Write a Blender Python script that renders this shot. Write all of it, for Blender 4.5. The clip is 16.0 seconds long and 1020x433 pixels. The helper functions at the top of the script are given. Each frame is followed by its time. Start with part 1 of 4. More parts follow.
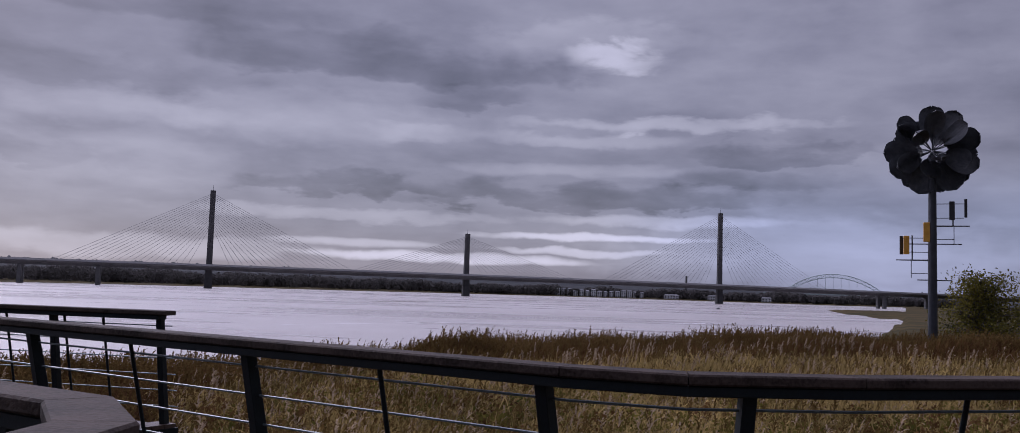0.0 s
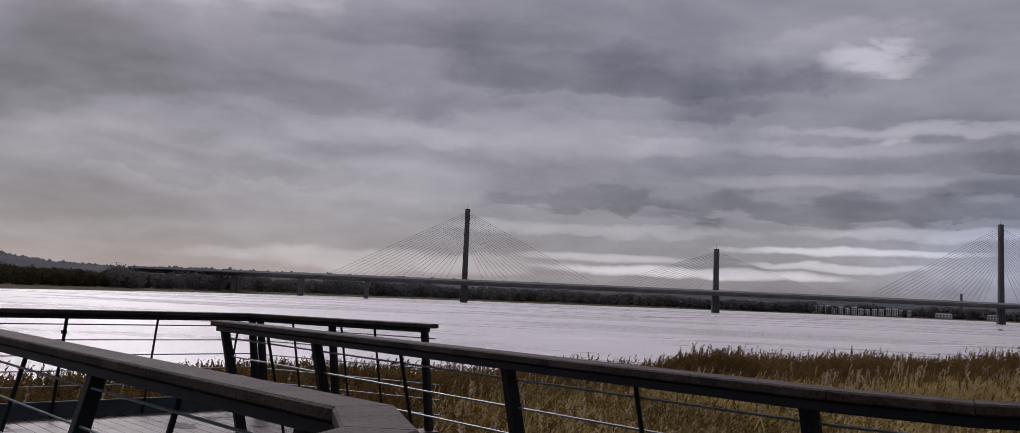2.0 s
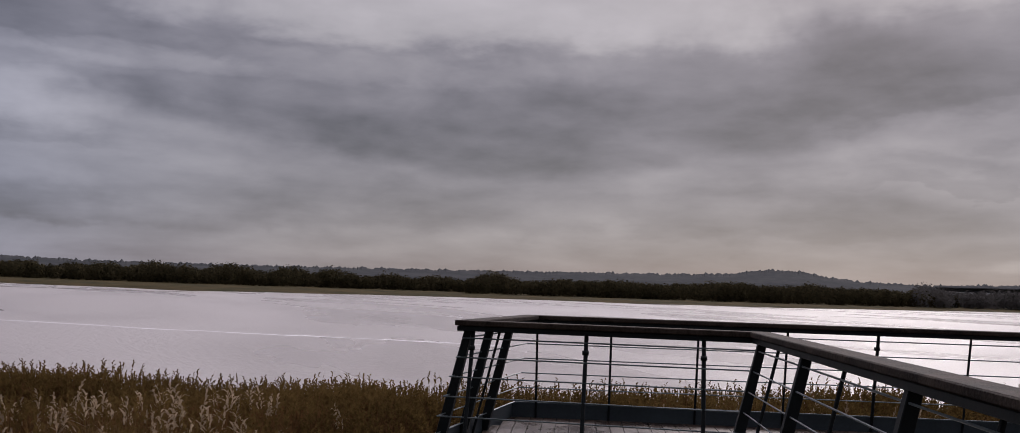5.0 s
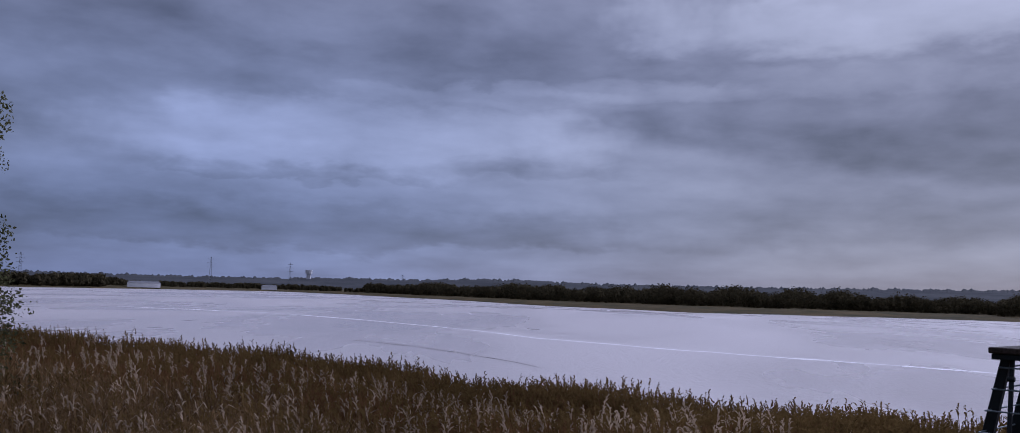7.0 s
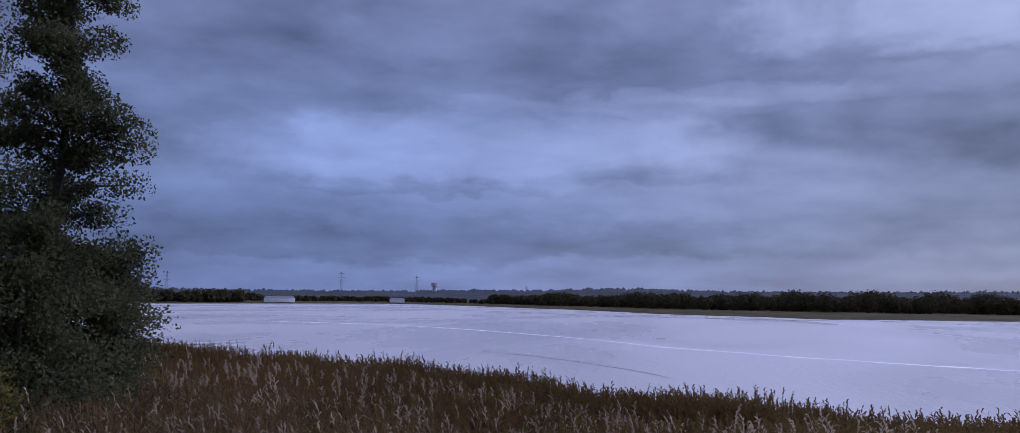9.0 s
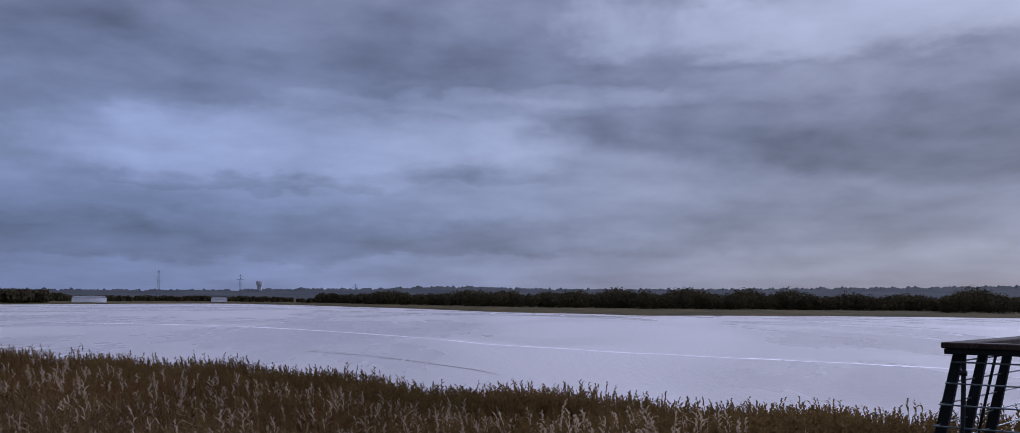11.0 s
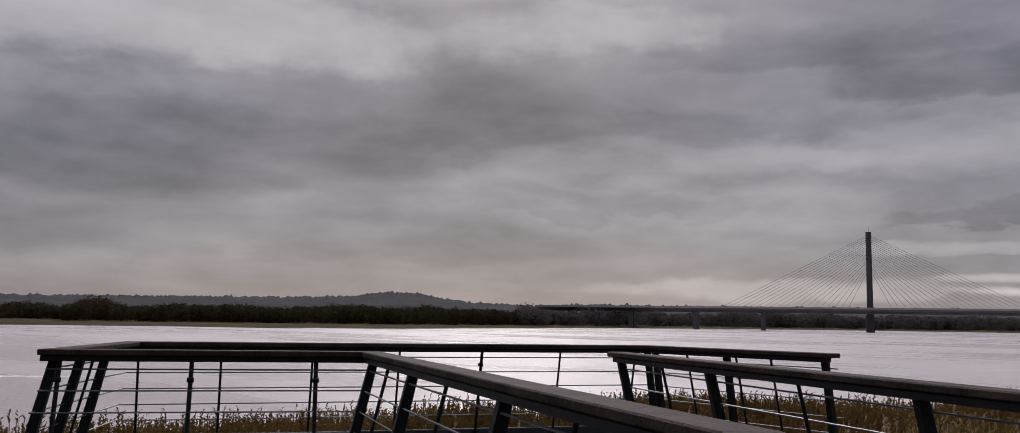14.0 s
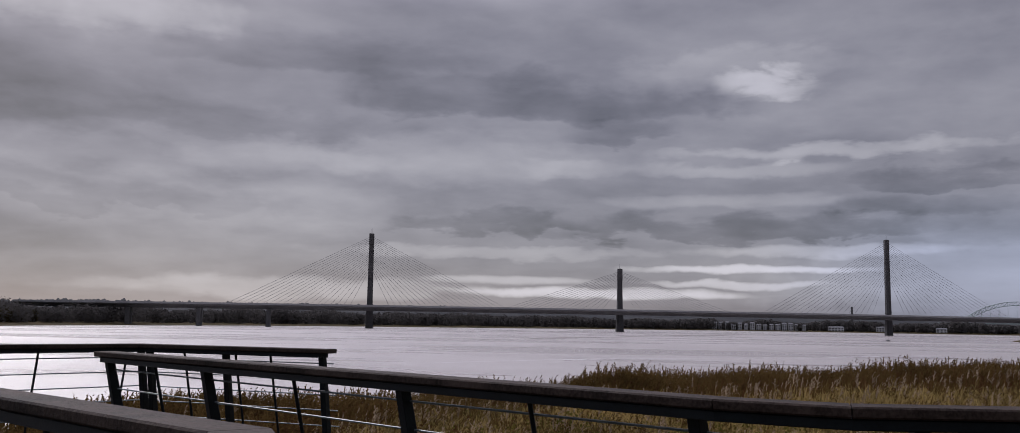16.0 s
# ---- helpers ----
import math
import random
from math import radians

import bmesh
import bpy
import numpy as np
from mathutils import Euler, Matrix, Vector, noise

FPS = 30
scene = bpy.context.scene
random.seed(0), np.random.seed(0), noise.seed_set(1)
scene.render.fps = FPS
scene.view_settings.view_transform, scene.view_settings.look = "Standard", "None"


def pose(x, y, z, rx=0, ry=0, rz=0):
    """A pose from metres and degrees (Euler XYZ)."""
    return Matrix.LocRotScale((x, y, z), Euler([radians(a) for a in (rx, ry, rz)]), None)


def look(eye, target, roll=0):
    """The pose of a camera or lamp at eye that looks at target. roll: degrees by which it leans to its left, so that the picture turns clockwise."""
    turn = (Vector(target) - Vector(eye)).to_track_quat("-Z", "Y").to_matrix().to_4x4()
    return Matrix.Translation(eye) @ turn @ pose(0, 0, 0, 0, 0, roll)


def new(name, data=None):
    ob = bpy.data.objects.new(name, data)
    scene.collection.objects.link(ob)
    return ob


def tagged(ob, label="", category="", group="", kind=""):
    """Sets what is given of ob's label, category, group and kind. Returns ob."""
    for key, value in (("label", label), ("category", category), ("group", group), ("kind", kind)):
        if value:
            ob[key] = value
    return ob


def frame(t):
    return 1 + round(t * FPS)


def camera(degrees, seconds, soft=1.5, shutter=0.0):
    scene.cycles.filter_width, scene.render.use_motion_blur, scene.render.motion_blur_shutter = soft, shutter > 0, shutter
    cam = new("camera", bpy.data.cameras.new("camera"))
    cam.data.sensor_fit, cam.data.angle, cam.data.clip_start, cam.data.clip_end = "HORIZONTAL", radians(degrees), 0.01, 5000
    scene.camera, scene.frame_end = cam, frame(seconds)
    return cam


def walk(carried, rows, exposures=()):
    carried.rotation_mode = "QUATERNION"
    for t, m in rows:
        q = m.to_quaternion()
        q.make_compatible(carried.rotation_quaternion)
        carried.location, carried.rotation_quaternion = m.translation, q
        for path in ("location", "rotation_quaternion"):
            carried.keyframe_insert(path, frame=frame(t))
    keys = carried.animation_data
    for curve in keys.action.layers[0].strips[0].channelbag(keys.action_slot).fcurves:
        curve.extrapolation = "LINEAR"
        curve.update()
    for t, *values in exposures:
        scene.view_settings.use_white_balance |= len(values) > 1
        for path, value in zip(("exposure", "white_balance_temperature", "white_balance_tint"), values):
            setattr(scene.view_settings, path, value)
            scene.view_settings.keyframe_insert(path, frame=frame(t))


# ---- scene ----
cam = camera(56.93, 16.0, soft=0.8)
PATH = [
    (0.0, 0.028, 0.025, 1.525, -0.00, 4.52, -1.86),
    (0.5, 0.023, 0.016, 1.524, 2.24, 4.82, -1.98),
    (1.0, 0.002, 0.008, 1.526, 5.00, 4.91, -2.13),
    (1.5, -0.009, -0.005, 1.529, 9.17, 4.95, -2.26),
    (2.0, -0.008, 0.009, 1.532, 14.96, 4.91, -2.37),
    (2.5, -0.007, 0.002, 1.537, 21.93, 4.84, -2.19),
    (3.0, -0.004, -0.004, 1.538, 29.48, 4.71, -2.15),
    (3.5, -0.001, -0.016, 1.530, 37.27, 4.73, -1.91),
    (4.0, 0.008, -0.020, 1.524, 45.17, 4.73, -1.78),
    (4.5, 0.009, -0.018, 1.521, 53.09, 4.54, -1.65),
    (5.0, -0.001, -0.018, 1.514, 61.29, 4.28, -1.93),
    (5.2, -0.002, -0.019, 1.514, 64.75, 4.30, -1.93),
    (6.2, -0.009, -0.024, 1.517, 81.20, 4.55, -1.75),
    (7.3, -0.016, -0.030, 1.519, 94.08, 4.78, -1.60),
    (7.5, -0.017, -0.031, 1.519, 95.61, 4.90, -1.49),
    (8.0, -0.019, -0.038, 1.519, 98.17, 5.01, -1.16),
    (8.2, -0.020, -0.041, 1.519, 98.71, 5.09, -1.05),
    (8.7, -0.022, -0.055, 1.518, 99.15, 5.10, -0.85),
    (9.3, -0.024, -0.073, 1.516, 97.90, 5.08, -0.70),
    (10.3, -0.026, -0.095, 1.514, 93.24, 5.05, -0.52),
    (10.5, -0.026, -0.097, 1.514, 91.96, 5.05, -0.49),
    (11.0, -0.022, -0.094, 1.514, 88.48, 5.10, -0.45),
    (11.5, -0.009, -0.068, 1.520, 84.29, 5.16, -0.49),
    (12.0, 0.003, -0.032, 1.519, 79.05, 5.29, -0.54),
    (12.5, 0.016, 0.012, 1.514, 70.73, 5.46, -0.88),
    (13.0, 0.017, 0.036, 1.509, 60.39, 5.75, -0.97),
    (13.5, 0.017, 0.050, 1.507, 49.04, 6.05, -1.28),
    (14.0, 0.017, 0.057, 1.503, 38.61, 6.22, -0.94),
    (14.5, 0.000, 0.065, 1.509, 30.47, 6.24, -0.59),
    (15.0, 0.014, 0.075, 1.508, 23.45, 6.30, -0.59),
    (15.5, 0.037, 0.065, 1.505, 16.39, 6.38, -0.59),
    (16.0, 0.058, 0.050, 1.508, 9.30, 6.48, -0.87),
]
EXPOSURES = [
    (0.0, 0.05, 5750, 24), (1.5, 0.0, 6100, 17), (3.5, 0.0, 6650, 16), (5.0, 0.0, 6600, 16), (7.5, 0.04, 4980, 23),
    (8.0, 0.0, 4850, 24), (10.5, 0.10, 4950, 23), (11.5, 0.05, 5750, 14), (12.5, 0.03, 6400, 14), (13.5, -0.06, 6550, 15), (14.5, -0.03, 6500, 14), (16.0, 0.0, 6250, 15),
]
walk(cam, [(t, pose(x, y, z, 90 + pitch, roll, yaw)) for t, x, y, z, yaw, pitch, roll in PATH], EXPOSURES)

# ---- light: overcast sky, sun behind cloud over the river ----
WATER = -6.08
EYE_Z = 1.52
SUN_AZ, SUN_EL = 40.0, 32.0


def bearing(az, r, z=0.0):
    """A place at a bearing (degrees, to the left of the y axis), a distance and a height."""
    a = radians(az)
    return Vector((-math.sin(a) * r, math.cos(a) * r, z))


def at_height(el, r):
    return EYE_Z + r * math.tan(radians(el))


class Nodes:
    """Short calls for a node tree."""

    def __init__(self, tree):
        self.tree = tree
        tree.nodes.clear()

    def add(self, kind, **values):
        node = self.tree.nodes.new(kind)
        for key, value in values.items():
            if key in node.inputs:
                self.put(node.inputs[key], value)
        return node

    def put(self, socket, value):
        if hasattr(value, "is_linked"):
            self.tree.links.new(value, socket)
        else:
            socket.default_value = value

    def math(self, op, a, b=0.0, c=0.0):
        node = self.tree.nodes.new("ShaderNodeMath")
        node.operation = op
        for s, v in zip(node.inputs, (a, b, c)):
            self.put(s, v)
        return node.outputs[0]

    def mix(self, fac, a, b, blend="MIX"):
        node = self.tree.nodes.new("ShaderNodeMix")
        node.data_type, node.blend_type = "RGBA", blend
        self.put(node.inputs[0], fac)
        for s, v in ((node.inputs[6], a), (node.inputs[7], b)):
            self.put(s, (*v, 1.0) if isinstance(v, tuple) and len(v) == 3 else v)
        return node.outputs[2]

    def noise(self, vector, scale, detail=4.0, rough=0.55, distort=0.0):
        node = self.add("ShaderNodeTexNoise", Vector=vector, Scale=scale, Detail=detail, Roughness=rough, Distortion=distort)
        return node.outputs["Fac"]

    def span(self, value, a, b, lo=0.0, hi=1.0):
        node = self.tree.nodes.new("ShaderNodeMapRange")
        node.interpolation_type = "SMOOTHSTEP"
        for s, v in zip(node.inputs, (value, a, b, lo, hi)):
            self.put(s, v)
        return node.outputs[0]

    def scaled(self, vector, s):
        node = self.tree.nodes.new("ShaderNodeMapping")
        self.put(node.inputs["Vector"], vector)
        node.inputs["Scale"].default_value = s
        return node.outputs[0]


# cloud masses of this sky: bearing, height, half-width, half-height (degrees), lightness
CLOUDS = (
    (-6, 14.3, 2.4, 0.8, 0.36), (-4, 15.2, 5, 1.0, 0.14), (3, 1.9, 7, 0.24, 0.7), (-4, 2.5, 4, 0.18, 0.5), (-5, 3.4, 5, 0.18, 0.6), (9, 2.6, 4, 0.2, 0.4), (-9, 10.2, 7, 0.40, 0.28), (-4, 9.3, 5, 0.35, 0.18), (-3, 7.4, 6, 0.3, 0.16), (9, 4.3, 8, 0.3, 0.2), (-10, 4.4, 6, 0.25, 0.3), (14, 9.8, 6, 1.2, 0.15), (6, 9.6, 3, 0.45, 0.12),
    (-5, 5.4, 9, 1.0, -0.17), (-14, 6.6, 5, 0.7, -0.10), (10, 5.8, 5, 0.7, -0.14), (8, 13.0, 9, 1.6, -0.18), (3, 11.4, 3, 0.9, -0.14), (-16, 8.3, 4, 0.7, -0.12), (34, 17.6, 7, 1.2, 0.26),
    (92, 7.4, 5, 0.7, -0.10), (104, 6.6, 7, 0.6, -0.08), (84, 12.2, 6, 0.5, 0.12), (71, 12.8, 9, 0.8, 0.10),
    (63, 16.5, 17, 1.8, 0.32), (36, 9.0, 6, 0.9, 0.08), (23, 9.4, 5, 0.7, 0.14), (33, 6.4, 9, 0.8, -0.07), (101, 9.2, 12, 1.9, 0.20), (88, 10.2, 3.5, 1.2, 0.10), (93, 12.0, 8, 0.5, 0.10), (24, 6.8, 8, 1.3, 0.10), (52, 4.0, 16, 1.8, -0.06),
    (105, 3.2, 22, 1.5, -0.12), (-19, 11, 8, 4.0, 0.06), (22, 1.9, 10, 0.5, 0.26), (-18, 2.6, 9, 1.8, 0.26), (20, 15.0, 8, 1.5, -0.10), (26, 11.0, 7, 1.0, -0.08),
)


def make_sky():
    world = bpy.data.worlds.new("overcast_sky")
    scene.world = world
    world.use_nodes = True
    n = Nodes(world.node_tree)
    d = n.add("ShaderNodeTexCoord").outputs["Generated"]
    sep = n.add("ShaderNodeSeparateXYZ", Vector=d)
    x, y, z = sep.outputs[0], sep.outputs[1], sep.outputs[2]
    az = n.math("MULTIPLY", n.math("ARCTAN2", n.math("MULTIPLY", x, -1.0), y), 57.2958)
    el = n.math("MULTIPLY", n.math("ARCSINE", z), 57.2958)
    up = n.math("ADD", n.math("MAXIMUM", z, 0.0), 0.13)
    comb = n.add("ShaderNodeCombineXYZ", X=n.math("DIVIDE", x, up), Y=n.math("DIVIDE", y, up), Z=0.0)
    flat = comb.outputs[0]
    big = n.noise(flat, 0.6, 4.0, 0.5, 0.1)
    mid = n.noise(flat, 2.1, 5.0, 0.52, 0.15)
    fine = n.noise(n.scaled(d, (9, 9, 25)), 1.0, 5.0, 0.52, 0.15)
    light = n.math("ADD", n.math("MULTIPLY", n.math("SUBTRACT", big, 0.5), 0.42), n.math("MULTIPLY", n.math("MULTIPLY", n.math("SUBTRACT", mid, 0.5), n.span(el, 1.0, 10.0, 0.3, 1.0)), 0.36))
    light = n.math("ADD", light, n.math("MULTIPLY", n.math("SUBTRACT", fine, 0.5), 0.36))
    wob = n.math("MULTIPLY", n.math("SUBTRACT", n.noise(n.scaled(d, (5, 5, 14)), 1.0, 5.0, 0.6), 0.5), 1.0)
    wob2 = n.math("MULTIPLY", n.math("SUBTRACT", n.noise(n.scaled(d, (9, 9, 9)), 1.0, 4.0, 0.6), 0.5), 1.0)
    wob3 = n.math("SUBTRACT", n.noise(n.scaled(d, (15, 15, 42)), 1.0, 4.0, 0.55, 0.2), 0.5)
    for turn, (caz, cel, wa, we, k) in enumerate(CLOUDS):
        da = n.math("ADD", n.math("DIVIDE", n.math("SUBTRACT", az, caz), wa), n.math("MULTIPLY", wob2, 2.0))
        de = n.math("ADD", n.math("DIVIDE", n.math("SUBTRACT", el, cel), we), n.math("ADD", n.math("MULTIPLY", wob, 2.2), n.math("MULTIPLY", wob3, 1.5 if we > 1.1 else (5.5, -4.0, 3.0)[turn % 3])))
        if k < 0:  # dark cloud has a crisper underside
            de = n.math("MULTIPLY", de, n.math("ADD", 1.0, n.math("MULTIPLY", n.math("LESS_THAN", de, 0.0), 1.6)))
        q = n.math("ADD", n.math("MULTIPLY", da, da), n.math("MULTIPLY", de, de))
        body = n.span(q, 0.1, 2.6, 1.0, 0.0) if we > 0.6 else n.span(q, 0.0, 2.6, 1.0, 0.0)
        light = n.math("ADD", light, n.math("MULTIPLY", body, k))
    # the long dark deck with a ragged lower edge that sags over the far bank
    sag = n.math("POWER", n.math("ABSOLUTE", n.math("SUBTRACT", az, 62.0)), 1.3)
    rise = n.math("SUBTRACT", el, n.math("ADD", n.math("MULTIPLY", sag, 0.058), 5.9))
    rise = n.math("ADD", rise, n.math("ADD", n.math("MULTIPLY", wob2, 1.4), n.math("MULTIPLY", wob, 1.6)))
    window = n.math("MULTIPLY", n.span(az, 20.0, 34.0), n.span(az, 82.0, 92.0, 1.0, 0.0))
    deck = n.math("MULTIPLY", n.math("MULTIPLY", n.span(rise, -0.2, 1.1), n.span(n.math("ADD", el, n.math("MULTIPLY", wob2, 5.0)), 10.0, 17.5, 1.0, 0.0)), window)
    light = n.math("ADD", light, n.math("MULTIPLY", deck, -0.17))
    # the higher dark deck upstream
    high = n.math("ADD", n.math("ADD", el, n.math("MULTIPLY", wob2, 3.0)), n.math("MULTIPLY", wob, 2.0))
    high = n.math("MULTIPLY", n.span(high, 12.2, 14.0), n.math("MULTIPLY", n.span(az, 80.0, 90.0), n.span(el, 18.0, 30.0, 1.0, 0.0)))
    light = n.math("ADD", light, n.math("MULTIPLY", high, -0.04))
    # the brighter cloud round the hidden sun, and overhead
    s = bearing(SUN_AZ, math.cos(radians(SUN_EL)), math.sin(radians(SUN_EL)))
    dot = n.add("ShaderNodeVectorMath", Vector=d)
    dot.operation = "DOT_PRODUCT"
    dot.inputs[1].default_value = s
    glow = n.math("MULTIPLY", n.span(dot.outputs["Value"], 0.70, 1.0), n.span(el, 18.0, 32.0))
    value = n.math("ADD", n.math("MULTIPLY", light, 0.55), SKY_BASE)
    value = n.math("ADD", value, n.math("MULTIPLY", glow, SKY_GLOW))
    value = n.math("ADD", value, n.math("MULTIPLY", n.span(el, 18.5, 36.0), SKY_TOP))
    # unseen sky away from the sun, dimmed to keep near faces dark
    value = n.math("MULTIPLY", value, n.span(dot.outputs["Value"], -0.45, 0.45, 0.42, 1.0))
    value = n.math("MAXIMUM", value, 0.03)
    tone = n.mix(n.span(light, -0.2, 0.3), (0.97, 0.935, 1.07), (1.0, 0.975, 1.02))
    # thinner, bluer cloud upstream
    tone = n.mix(n.math("MULTIPLY", n.span(az, 68.0, 112.0, 0.0, 0.8), n.span(el, 9.0, 26.0, 1.0, 0.0)), tone, n.mix(n.span(el, 3.0, 9.0), (0.74, 0.90, 1.38), (0.84, 0.94, 1.26)))
    tone = n.mix(n.math("MULTIPLY", n.span(az, -3.0, -16.0), n.span(el, 4.0, 9.0, 0.8, 0.0)), tone, (0.84, 0.93, 1.22))
    cloud = n.mix(1.0, tone, value, "MULTIPLY")
    air = n.tree.nodes.new("ShaderNodeTexSky")
    air.sky_type, air.sun_disc = "NISHITA", False
    air.sun_elevation, air.sun_rotation = radians(SUN_EL), radians(-SUN_AZ)
    back = n.add("ShaderNodeBackground", Color=cloud, Strength=0.93)
    clear = n.add("ShaderNodeBackground", Color=air.outputs[0], Strength=0.008)
    both = n.tree.nodes.new("ShaderNodeAddShader")
    n.put(both.inputs[0], back.outputs[0])
    n.put(both.inputs[1], clear.outputs[0])
    out = n.tree.nodes.new("ShaderNodeOutputWorld")
    n.put(out.inputs["Surface"], both.outputs[0])


SKY_BASE, SKY_GLOW, SKY_TOP = 0.235, 2.9, 0.44
make_sky()
sun = new("sun", bpy.data.lights.new("sun", "SUN"))
sun.data.energy, sun.data.angle, sun.data.color = 0.9, radians(14), (1.0, 0.96, 0.90)
sun.matrix_world = look(bearing(SUN_AZ, 100 * math.cos(radians(SUN_EL)), 100 * math.sin(radians(SUN_EL))), (0, 0, 0))


# ---- materials ----
def surface(name, low, high, rough=0.8, metal=0.0, scale=4.0, stretch=(1, 1, 1), bump=0.1, fine=40.0, spec=0.5, island=0.0, rough_vary=0.1):
    """A surface whose colour runs between two tones at two scales, with relief; island: how much single pieces differ."""
    m = bpy.data.materials.new(name)
    m.use_nodes = True
    n = Nodes(m.node_tree)
    p = n.scaled(n.add("ShaderNodeTexCoord").outputs["Object"], stretch)
    a = n.noise(p, scale, 5.0, 0.6)
    b = n.noise(p, fine, 3.0, 0.6)
    f = n.span(n.math("ADD", n.math("MULTIPLY", a, 0.65), n.math("MULTIPLY", b, 0.35)), 0.34, 0.66)
    if island:
        g = n.tree.nodes.new("ShaderNodeNewGeometry").outputs["Random Per Island"]
        f = n.math("ADD", n.math("MULTIPLY", f, 1.0 - island), n.math("MULTIPLY", g, island))
    col = n.mix(f, low, high)
    bs = n.tree.nodes.new("ShaderNodeBsdfPrincipled")
    n.put(bs.inputs["Base Color"], col)
    n.put(bs.inputs["Roughness"], n.math("ADD", n.math("MULTIPLY", n.math("SUBTRACT", a, 0.5), 2 * rough_vary), rough))
    bs.inputs["Metallic"].default_value = metal
    bs.inputs["Specular IOR Level"].default_value = spec
    if bump:
        bp = n.add("ShaderNodeBump", Strength=bump, Distance=0.02, Height=n.math("ADD", a, n.math("MULTIPLY", b, 0.6)))
        n.put(bs.inputs["Normal"], bp.outputs[0])
    out = n.tree.nodes.new("ShaderNodeOutputMaterial")
    n.put(out.inputs["Surface"], bs.outputs[0])
    return m


def leafy(name, low, high, through_light=0.35):
    """Leaves and blades: pieces of differing tone that let some light through."""
    m = bpy.data.materials.new(name)
    m.use_nodes = True
    n = Nodes(m.node_tree)
    g = n.tree.nodes.new("ShaderNodeNewGeometry").outputs["Random Per Island"]
    p = n.add("ShaderNodeTexCoord").outputs["Object"]
    f = n.math("ADD", n.math("MULTIPLY", g, 0.5), n.math("MULTIPLY", n.span(n.noise(p, 0.22, 5.0), 0.36, 0.64), 0.5))
    col = n.mix(f, low, high)
    a = n.add("ShaderNodeBsdfDiffuse", Color=col)
    b = n.add("ShaderNodeBsdfTranslucent", Color=col)
    mx = n.tree.nodes.new("ShaderNodeMixShader")
    mx.inputs[0].default_value = through_light
    n.put(mx.inputs[1], a.outputs[0])
    n.put(mx.inputs[2], b.outputs[0])
    out = n.tree.nodes.new("ShaderNodeOutputMaterial")
    n.put(out.inputs["Surface"], mx.outputs[0])
    return m


def water_surface():
    m = bpy.data.materials.new("river_water")
    m.use_nodes = True
    n = Nodes(m.node_tree)
    p = n.add("ShaderNodeTexCoord").outputs["Object"]
    wide = n.noise(n.scaled(p, (0.006, 0.02, 1)), 1.0, 5.0, 0.55, 0.6)
    wave = n.noise(n.scaled(p, (0.5, 0.9, 1)), 1.0, 4.0, 0.6)
    chop = n.noise(n.scaled(p, (2.2, 3.4, 1)), 1.0, 3.0, 0.6)
    bs = n.tree.nodes.new("ShaderNodeBsdfPrincipled")
    n.put(bs.inputs["Base Color"], n.mix(n.span(wide, 0.35, 0.65), (0.33, 0.295, 0.285), (0.41, 0.375, 0.365)))
    n.put(bs.inputs["Roughness"], n.span(wide, 0.3, 0.7, 0.22, 0.36))
    bs.inputs["IOR"].default_value = 1.33
    bs.inputs["Specular IOR Level"].default_value = 0.7
    h = n.math("ADD", n.math("MULTIPLY", wave, 1.0), n.math("MULTIPLY", chop, 0.4))
    bp = n.add("ShaderNodeBump", Strength=0.55, Distance=0.35, Height=h)
    n.put(bs.inputs["Normal"], bp.outputs[0])
    out = n.tree.nodes.new("ShaderNodeOutputMaterial")
    n.put(out.inputs["Surface"], bs.outputs[0])
    return m


TIMBER = surface("weathered_timber", (0.012, 0.008, 0.0063), (0.068, 0.050, 0.041), 0.8, 0, 3.0, (1, 1, 1), 0.5, 55.0, 0.15)
DECKING = surface("wet_decking", (0.026, 0.017, 0.013), (0.078, 0.052, 0.040), 0.36, 0, 1.2, (1, 1, 1), 0.25, 30.0, 0.22, rough_vary=0.55)
STEEL = surface("teal_painted_steel", (0.002, 0.0040, 0.0050), (0.006, 0.011, 0.0135), 0.55, 0.0, 6.0, (1, 1, 1), 0.08, 70.0, 0.25)
RODS = surface("galvanised_rod", (0.055, 0.078, 0.085), (0.11, 0.14, 0.148), 0.45, 0.2, 8.0, (1, 1, 1), 0.03, 60.0)
PLATE = surface("blue_grey_plate", (0.018, 0.028, 0.036), (0.034, 0.05, 0.06), 0.6, 0.0, 2.0, (1, 1, 1), 0.08, 30.0)
CONCRETE = surface("bridge_concrete", (0.10, 0.10, 0.105), (0.165, 0.165, 0.17), 0.85, 0, 0.06, (1, 1, 1), 0.0, 0.5)
PYLON = surface("dark_pylon_concrete", (0.055, 0.054, 0.057), (0.085, 0.084, 0.088), 0.85, 0, 0.05, (1, 1, 1), 0.0, 0.4)
CABLE = surface("stay_cable", (0.20, 0.20, 0.21), (0.26, 0.26, 0.27), 0.6, 0, 0.1, (1, 1, 1), 0.0, 1.0)
PARAPET = surface("pale_parapet", (0.34, 0.34, 0.35), (0.44, 0.44, 0.45), 0.5, 0, 0.1, (1, 1, 1), 0.0, 1.0)
EARTH = surface("marsh_ground", (0.030, 0.030, 0.014), (0.085, 0.062, 0.030), 0.95, 0, 0.05, (1, 1, 1), 0.3, 0.9, 0.03)
